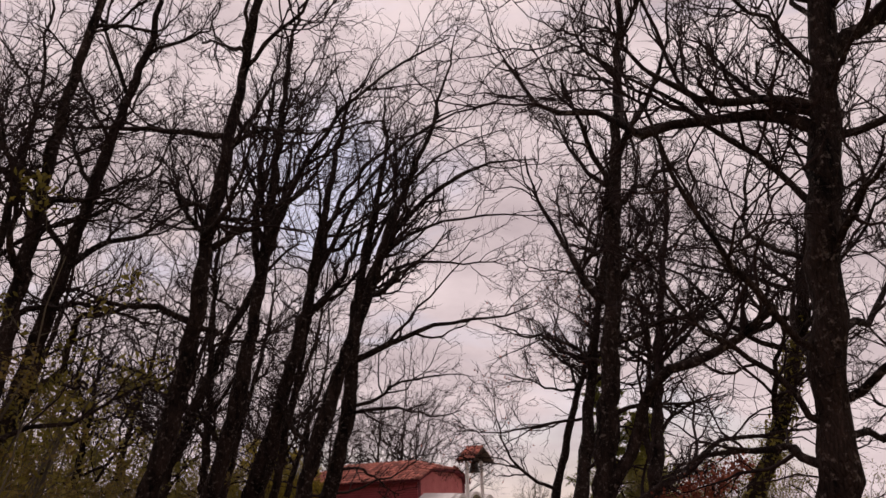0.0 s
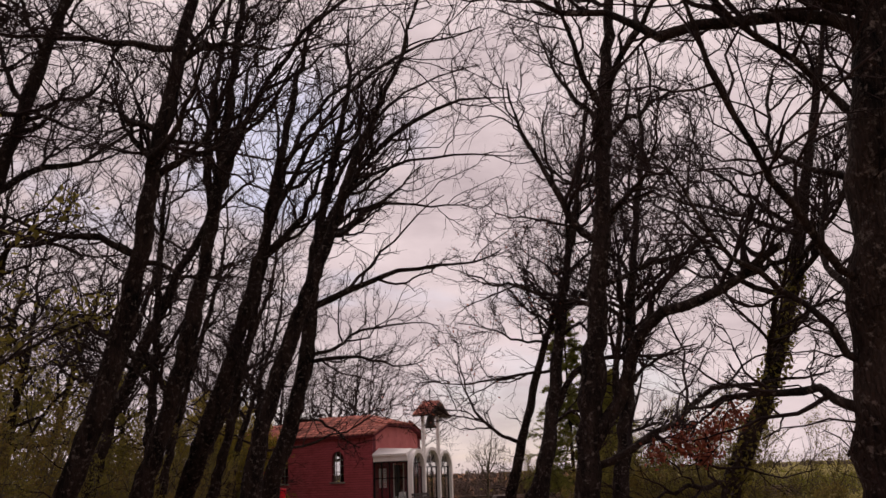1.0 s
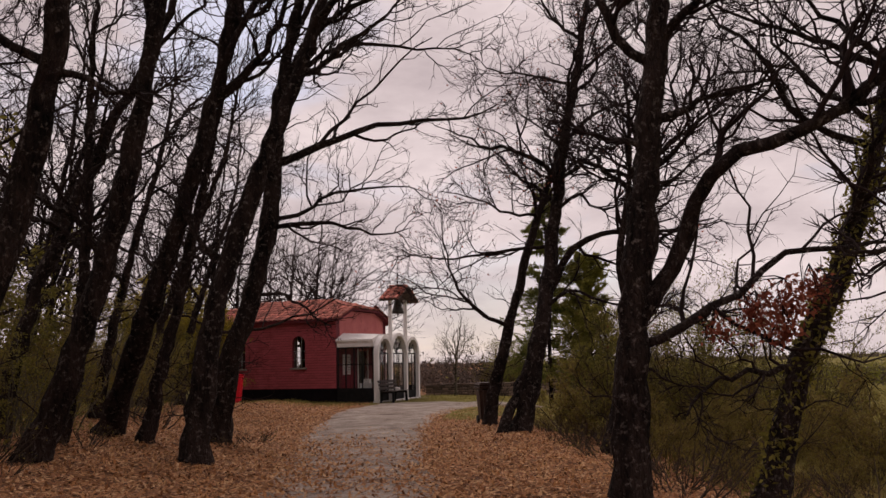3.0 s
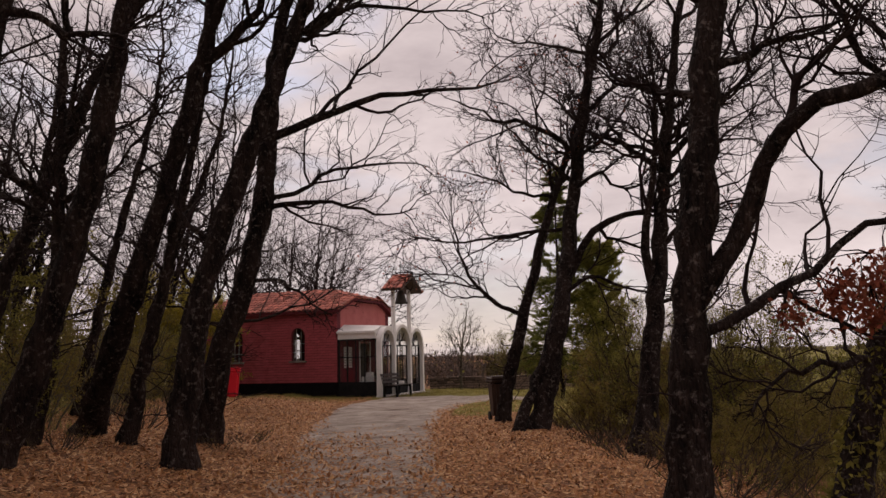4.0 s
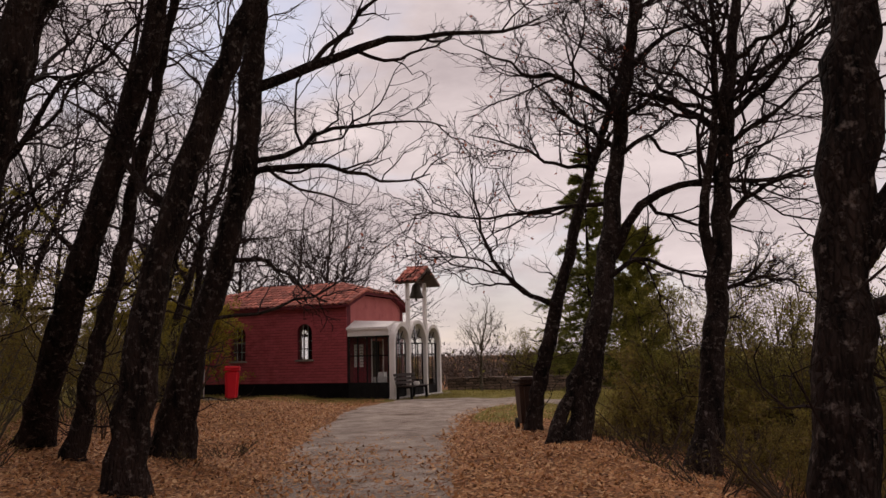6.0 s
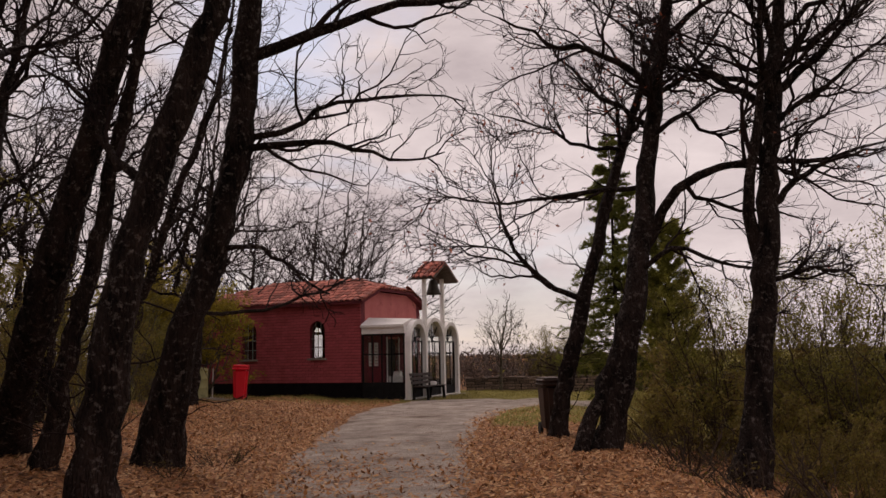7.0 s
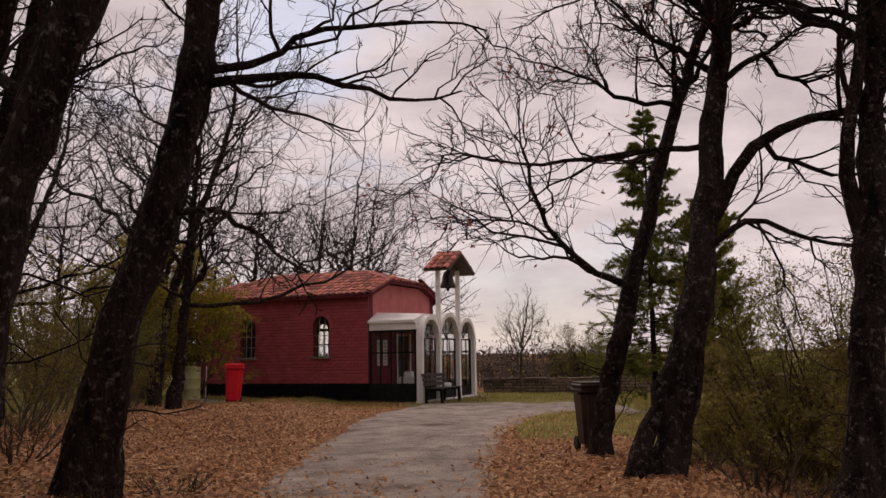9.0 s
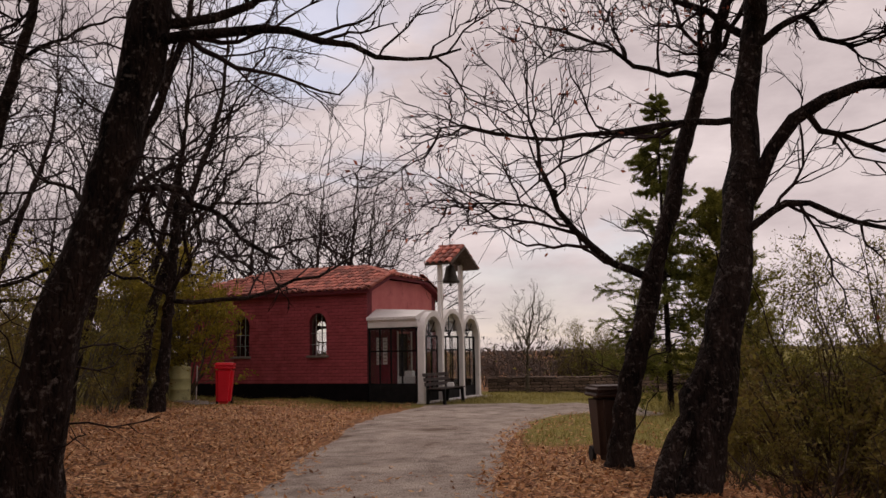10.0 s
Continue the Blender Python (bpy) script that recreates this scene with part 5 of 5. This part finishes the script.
for k in range(20):
    ob = new("coping_stone", stones[k % 3])
    ob.parent = wall
    ob.matrix_basis = pose(0.4 + k * 0.8, 0.18, 0.635 + rng.uniform(-0.012, 0.012)) @ Matrix.Diagonal((0.79, 0.44, 0.065, 1))

# ---- small things by the chapel's corner ----
drum = new("storage_drum")
drum.matrix_world = pose(-8.05, 36.4, gz(-8.05, 36.4))
tagged(drum, "pale moss-stained metal drum beside the brush", "drum")
bm = bmesh.new()
lathe(bm, [(0.05, 0.0), (0.29, 0.0), (0.30, 0.03), (0.29, 0.06), (0.29, 0.31), (0.305, 0.33), (0.29, 0.35), (0.29, 0.60), (0.305, 0.62), (0.29, 0.64), (0.29, 0.88), (0.30, 0.92), (0.26, 0.95), (0.05, 1.0)], 22)
part("shell", bm, DRUM, drum, smooth=True)
bm = bmesh.new()
lathe(bm, [(0.02, 0.0), (0.06, 0.0), (0.06, 0.05), (0.02, 0.05)], 10, (0, 0, 1.0))
part("filler_cap", bm, METAL_BLACK, drum)
post = new("marker_post")
post.matrix_world = pose(-7.75, 36.9, gz(-7.75, 36.9), 0, 1, 0)
tagged(post, "thin pale metal post with a flat foot", "post")
bm = bmesh.new()
lathe(bm, [(0.018, -0.1), (0.018, 0.95), (0.012, 0.97)], 8)
part("shaft", bm, WHITE, post)
part("foot", boxes((-0.07, -0.07, -0.02, 0.07, 0.07, 0.015), bevel=0.006), WHITE, post)
for x, y, w, d, r in ((-7.5, 35.7, 0.9, 0.5, 10), (-6.9, 35.0, 1.1, 0.55, 25)):
    bm = boxes((-w / 2, -d / 2, -0.05, w / 2, d / 2, 0.05), bevel=0.025)
    sl = part("paving_slab", bm, STONE_JOIN)
    sl.matrix_world = pose(x, y, gz(x, y) + 0.015, 1, 2, r)
    tagged(sl, "loose grey concrete slab lying in the leaves", "slab", "slabs by the bin")

# ---- lone bare tree and far scrub ----
oak("bare_tree", "slender bare grey tree in front of the stone wall", [(1.95, 42.6, 0.0), (1.95, 42.6, 0.7), (1.97, 42.6, 1.3), (2.0, 42.6, 2.0)], 0.065, 0.04, [], seed=101, auto=11, auto_from=0.45, reach=1.9, dense=(6, 5, 2), bark=BARK_PALE, twig_mat=BARK_PALE, flare=1.2, sides=7, rise=(1.0, 2.8), limb_r=0.016, twig_r=0.005)
rng = np.random.default_rng(103)
n = 4200
x = rng.uniform(-45, 62, n)
y = 45.5 + 50 * rng.uniform(0, 1, n) ** 1.8
keep = (x > 0.5) | (y > 60)
x, y = x[keep], y[keep]
st = np.stack([x, y, ground_z(x, y) - 0.1], 1)
h = rng.uniform(0.8, 1.9, len(x)) * (1 - 0.45 * np_step(0.12, 0.22, x / y)) * np.where(rng.uniform(0, 1, len(x)) < 0.05, 1.7, 1)
P, R = grow(rng, st, np.array([[0, 0, 1.0]]) + rng.normal(0, 0.12, (len(x), 3)), h, rng.uniform(0.014, 0.034, len(x)), 4, 0.12, 0.05, 0.3)
P2, R2 = shoots(rng, P, R, 5, 0.1, 1.0, (0.3, 1.0), (0.3, 0.8), 2, 0.2, 0.08, 0.7, 0.009)
k = rng.integers(0, len(P2), 42000)
c = P2[k, 0] + (P2[k, 1] - P2[k, 0]) * rng.uniform(0, 1, (42000, 1)) + rng.normal(0, 0.16, (42000, 3))
green = rng.uniform(0, 1, 42000) < np.clip((c[:, 0] / c[:, 1] - 0.075) * 22, 0.01, 0.75)
tagged(mesh_object("far_scrub", fast_mesh("far_scrub", [tubes(P, R, 3), tubes(P2, R2, 3), leaf_quads(rng, c[~green], 0.15, 0.0, 0.22)]), FAR_WOOD), "brown leafless scrub across the far slope", "scrub", kind="stuff")
tagged(mesh_object("far_green", fast_mesh("far_green", [leaf_quads(rng, c[green], 0.14, 0.0, 0.35)]), LEAF_BRIGHT), "fresh green growth among the far scrub", "scrub", kind="stuff")
# low wooded rise on the horizon
n = 1200
x = rng.uniform(-260, 420, n)
y = rng.uniform(330, 420, n)
st = np.stack([x, y, ground_z(x, y) - 0.5], 1)
P, R = grow(rng, st, np.array([[0, 0, 1.0]]) + rng.normal(0, 0.1, (n, 3)), rng.uniform(1.2, 2.8, n), rng.uniform(0.3, 0.7, n), 4, 0.1, 0.0, 0.5)
P2, R2 = shoots(rng, P, R, 4, 0.1, 1.0, (0.4, 1.0), (0.5, 0.9), 3, 0.15, 0.05, 0.9, 0.12)
tagged(mesh_object("far_woods", fast_mesh("far_woods", [tubes(P, R, 4), tubes(P2, R2, 3)]), FAR_WOOD), "line of bare woods on the horizon", "woods", kind="stuff")

# ---- fallen leaves and grass ----
rng = np.random.default_rng(110)


def strew(n, x0, x1, y0, y1, power):
    x = rng.uniform(x0, x1, n)
    y = y0 + (y1 - y0) * rng.uniform(0, 1, n) ** power
    return x, y


x, y = strew(270000, -10.5, 6.2, -4.0, 37.0, 1.0)
thin = np_step(-4, 5.5, y) * np_step(-10.5, -7.5, x) * (1 - np_step(4.6, 6.2, x))
ok = rng.uniform(0, 1, len(x)) < thin
x, y = x[ok], y[ok]
L, R = lane_edges(y)
inside = np.minimum(x - L, R - x)
patch = np.sin(1.9 * x + 0.7 * y) * np.sin(0.8 * y - 1.3 * x) * 0.5 + 0.5
chance = np.where(inside > 0, np.clip(0.8 - 1.5 * inside + 0.5 * (patch - 0.5), 0.0, 1) * np_step(38, 20, y) + (0.35 + 0.9 * patch) * np_step(24, 12, y) * np_step(0.9, -0.7, x), 1.0)
chance = chance * (1 - 0.72 * np_step(0, -2.6, x + 5.0 + 0.085 * (y - 10)))
chance = chance * (1 - 0.45 * np_step(2.3, 3.6, x + 0.4 * np.sin(2.1 * y)))
chance = chance * np.where((y > 25.5) & (x > R), 0.12, 1) * (1 - 0.7 * np_step(31, 36, y))
keep = rng.uniform(0, 1, len(x)) < chance
x, y, inside = x[keep], y[keep], inside[keep]
z = ground_z(x, y) + np.where(inside > 0, 0.03, 0.012) + rng.uniform(0, 0.025, len(x))
tagged(mesh_object("fallen_leaves", fast_mesh("fallen_leaves", [leaf_quads(rng, np.stack([x, y, z], 1), 0.042, 0.66)]), LEAF_DRY), "thick carpet of brown fallen oak leaves", "leaves", kind="stuff")


def blades(x, y, h):
    m = len(x)
    b = np.stack([x, y, ground_z(x, y) - 0.01], 1)
    a = rng.uniform(0, 2 * np.pi, m)
    side = np.stack([np.cos(a), np.sin(a), np.zeros(m)], 1) * 0.007
    tip = b + np.stack([rng.normal(0, 0.35, m) * h, rng.normal(0, 0.35, m) * h, h], 1)
    V = np.stack([b - side, b + side, tip], 1).reshape(-1, 3)
    return V, np.arange(3 * m).reshape(-1, 3)


x, y = strew(60000, -9.5, 9.0, 24.5, 43.0, 1.0)
L, R = lane_edges(np.minimum(y, 36))
ok = ((x > R + 0.03) & (y > 25.2 + 0.5 * np.sin(3 * x))) | ((x < L - 0.1) & (y > 33.2 + 0.9 * np.sin(1.3 * x))) | (y > 36.8)
x, y = x[ok], y[ok]
tagged(mesh_object("lawn_grass", fast_mesh("lawn_grass", [blades(x, y, rng.uniform(0.04, 0.12, len(x)))]), GRASS), "short yellowing grass round the chapel and lane", "grass", kind="stuff")
x, y = strew(50000, 4.6, 22.0, 8.0, 40.0, 1.0)
tagged(mesh_object("field_grass", fast_mesh("field_grass", [blades(x, y, rng.uniform(0.12, 0.45, len(x)))]), GRASS), "long rough grass at the field edge", "grass", kind="stuff")
x, y = strew(22000, -12.0, -4.4, 7.0, 34.0, 1.0)
ok = (x < -6.2 - 0.06 * (y - 10) + 0.8 * np.sin(y)) & (rng.uniform(0, 1, len(x)) < 0.8)
x, y = x[ok], y[ok]
tagged(mesh_object("bank_grass", fast_mesh("bank_grass", [blades(x, y, rng.uniform(0.06, 0.26, len(x)))]), GRASS), "straggling grass and weeds among the brush", "grass", kind="stuff")

# ---- roof tiles and wall bricks ----


def tiles_on(parent, origin, across, upslope, cols, rows, pitch_x, pitch_y, limit=None, name="tile", joined=False, seed=1):
    """Tiles set on a slope; limit(s, t) says whether a place across s, up t lies on it."""
    rng = np.random.default_rng(seed)
    ax, up = Vector(across).normalized(), Vector(upslope).normalized()
    nrm = ax.cross(up)
    base = Matrix((ax, up, nrm)).transposed().to_4x4()
    out_v, out_f = [], []
    for j in range(rows):
        for i in range(cols):
            s, t = (i + 0.5) * pitch_x, j * pitch_y
            if limit and not limit(s, t + 0.25):
                continue
            p = Vector(origin) + ax * s + up * (t - 0.05) + nrm * (0.012 + rng.uniform(0, 0.012))
            m = Matrix.Translation(p) @ base @ pose(0, 0, 0, -3.0, 0, rng.normal(0, 1.6))
            if joined:
                k = len(out_v)
                out_v += [tuple(m @ v.co) for v in TILE_ME.vertices]
                out_f += [tuple(k + q for q in f.vertices) for f in TILE_ME.polygons]
            else:
                ob = new(name, TILE_ME)
                ob.parent = parent
                ob.matrix_basis = m
    if joined:
        tagged(raw("tile_field", out_v, out_f, TILE_JOIN, parent), kind="stuff")


slope = Vector((0, mid - yv0, RIDGE - zE))
sl_len = slope.length
n_rows = int(sl_len / 0.34)
run_x = e1 - e0
n_cols = int(run_x / 0.225)


def on_slope(s, t):
    h = t / sl_len
    cut = 0 if h < frac else HIP * (h - frac) / (1 - frac)
    return cut - 0.05 <= s <= run_x - cut + 0.05


tiles_on(roof, (e0, yv0, zE), (1, 0, 0), slope, n_cols, n_rows, run_x / n_cols, 0.34, on_slope, seed=3)
tiles_on(roof, (e1, yv1, zE), (-1, 0, 0), (0, mid - yv1, RIDGE - zE), n_cols, n_rows, run_x / n_cols, 0.34, on_slope, joined=True, seed=4)
hipslope = Vector((-HIP, 0, RIDGE - hipz))
wid = yb - ya
tiles_on(roof, (e1, ya, hipz), (0, 1, 0), hipslope, int(wid / 0.225), int(hipslope.length / 0.34) + 1, wid / int(wid / 0.225), 0.34, lambda s, t: t < hipslope.length and abs(s - wid / 2) < wid / 2 * (1.08 - t / hipslope.length), seed=5)
ridge_n = int((run_x - 2 * HIP) / 0.36)
for k in range(ridge_n):
    ob = new("ridge_tile", TILE_ME)
    ob.parent = roof
    ob.matrix_basis = pose(e0 + HIP + 0.36 * k, mid, RIDGE + 0.005, -2, 0, -90)
for y_from, y_to, sgn in ((ya, mid, 1), (yb, mid, -1)):
    a, b = Vector((e1, y_from, hipz)), Vector((e1 - HIP, y_to, RIDGE))
    d = b - a
    q = d.to_track_quat("Y", "Z").to_matrix().to_4x4()
    for k in range(int(d.length / 0.34)):
        ob = new("hip_tile", TILE_ME)
        ob.parent = roof
        ob.matrix_basis = Matrix.Translation(a + d.normalized() * 0.34 * k + Vector((0, 0, 0.03))) @ q
for y_from, y_to in ((yv0, ya), (yv1, yb)):
    a, b = Vector((e1 - 0.05, y_from, zE)), Vector((e1 - 0.05, y_to, hipz))
    d = b - a
    q = d.to_track_quat("Y", "Z").to_matrix().to_4x4()
    for k in range(int(d.length / 0.34) + 1):
        ob = new("verge_tile", TILE_ME)
        ob.parent = roof
        ob.matrix_basis = Matrix.Translation(a + d.normalized() * 0.34 * k + Vector((0, 0, 0.06))) @ q
cap_sl = Vector((0, half, rz - ez))
tiles_on(belfry, (bx0, ry - half, ez), (1, 0, 0), cap_sl, 4, 4, (bx1 - bx0) / 4, 0.32, seed=6)
tiles_on(belfry, (bx1, ry + half, ez), (-1, 0, 0), (0, -half, rz - ez), 4, 4, (bx1 - bx0) / 4, 0.32, seed=7)
for k in range(2):
    ob = new("ridge_tile", TILE_ME)
    ob.parent = belfry
    ob.matrix_basis = pose(bx0 + 0.37 * k, ry, rz + 0.01, -2, 0, -90)

# bricks of the long wall: courses of 10 cm, half bond
bm = bmesh.new()
box(bm, -0.5, -0.5, -0.5, 0.5, 0.5, 0.5)
BRICK_ME = bpy.data.meshes.new("brick")
bm.to_mesh(BRICK_ME)
bm.free()
BRICK_ME.materials.append(PAINT_RED)
rest_v, rest_f, made = [], [], 0
rng = np.random.default_rng(120)
cube_v = [tuple(v.co) for v in BRICK_ME.vertices]
cube_f = [tuple(f.vertices) for f in BRICK_ME.polygons]
laid = []
for course in range(27):
    z0 = 0.63 + course * 0.1
    zc = z0 + 0.044
    holes = []
    for a, b in WINDOWS:
        c, r = (a + b) / 2, (b - a) / 2
        if SILL - 0.07 < zc < SPRING:
            holes.append((a, b) if zc > SILL else (a - 0.08, b + 0.08))
        elif SPRING <= zc < SPRING + r + 0.16:
            w = math.sqrt((r + 0.16) ** 2 - (zc - SPRING) ** 2)
            holes.append((c - w, c + w))
    x = 0.0 if course % 2 else -0.12
    if course % 2 == 0:
        laid.append((-0.114, -0.0, zc))
    while x > -LEN + 0.05:
        pieces = [(max(x - 0.228, -LEN), x)]
        for a, b in holes:
            cut = []
            for p, q in pieces:
                if q <= a or p >= b:
                    cut.append((p, q))
                else:
                    if a - p > 0.03:
                        cut.append((p, a))
                    if q - b > 0.03:
                        cut.append((b, q))
            pieces = cut
        laid += [(p, q, zc) for p, q in pieces]
        x -= 0.24
laid.sort(key=lambda p: -p[1])
for p, q, zc in laid:
    m = pose((p + q) / 2, 0.004 + rng.uniform(-0.004, 0.004), zc) @ Matrix.Diagonal((q - p, 0.036, 0.087, 1))
    if made < 300:
        ob = new("brick", BRICK_ME)
        ob.parent = wall_side
        ob.matrix_basis = m
        made += 1
    else:
        k = len(rest_v)
        rest_v += [tuple(m @ Vector(v)) for v in cube_v]
        rest_f += [tuple(k + n for n in f) for f in cube_f]
PAINT_JOIN = material("painted_brick_joined", (0.27, 0.042, 0.052), (0.42, 0.084, 0.094), 0.75, 2.5, bump=0.5, fine=70.0, per="island", spread=0.13)
tagged(raw("brick_field", rest_v, rest_f, PAINT_JOIN, wall_side), kind="stuff")
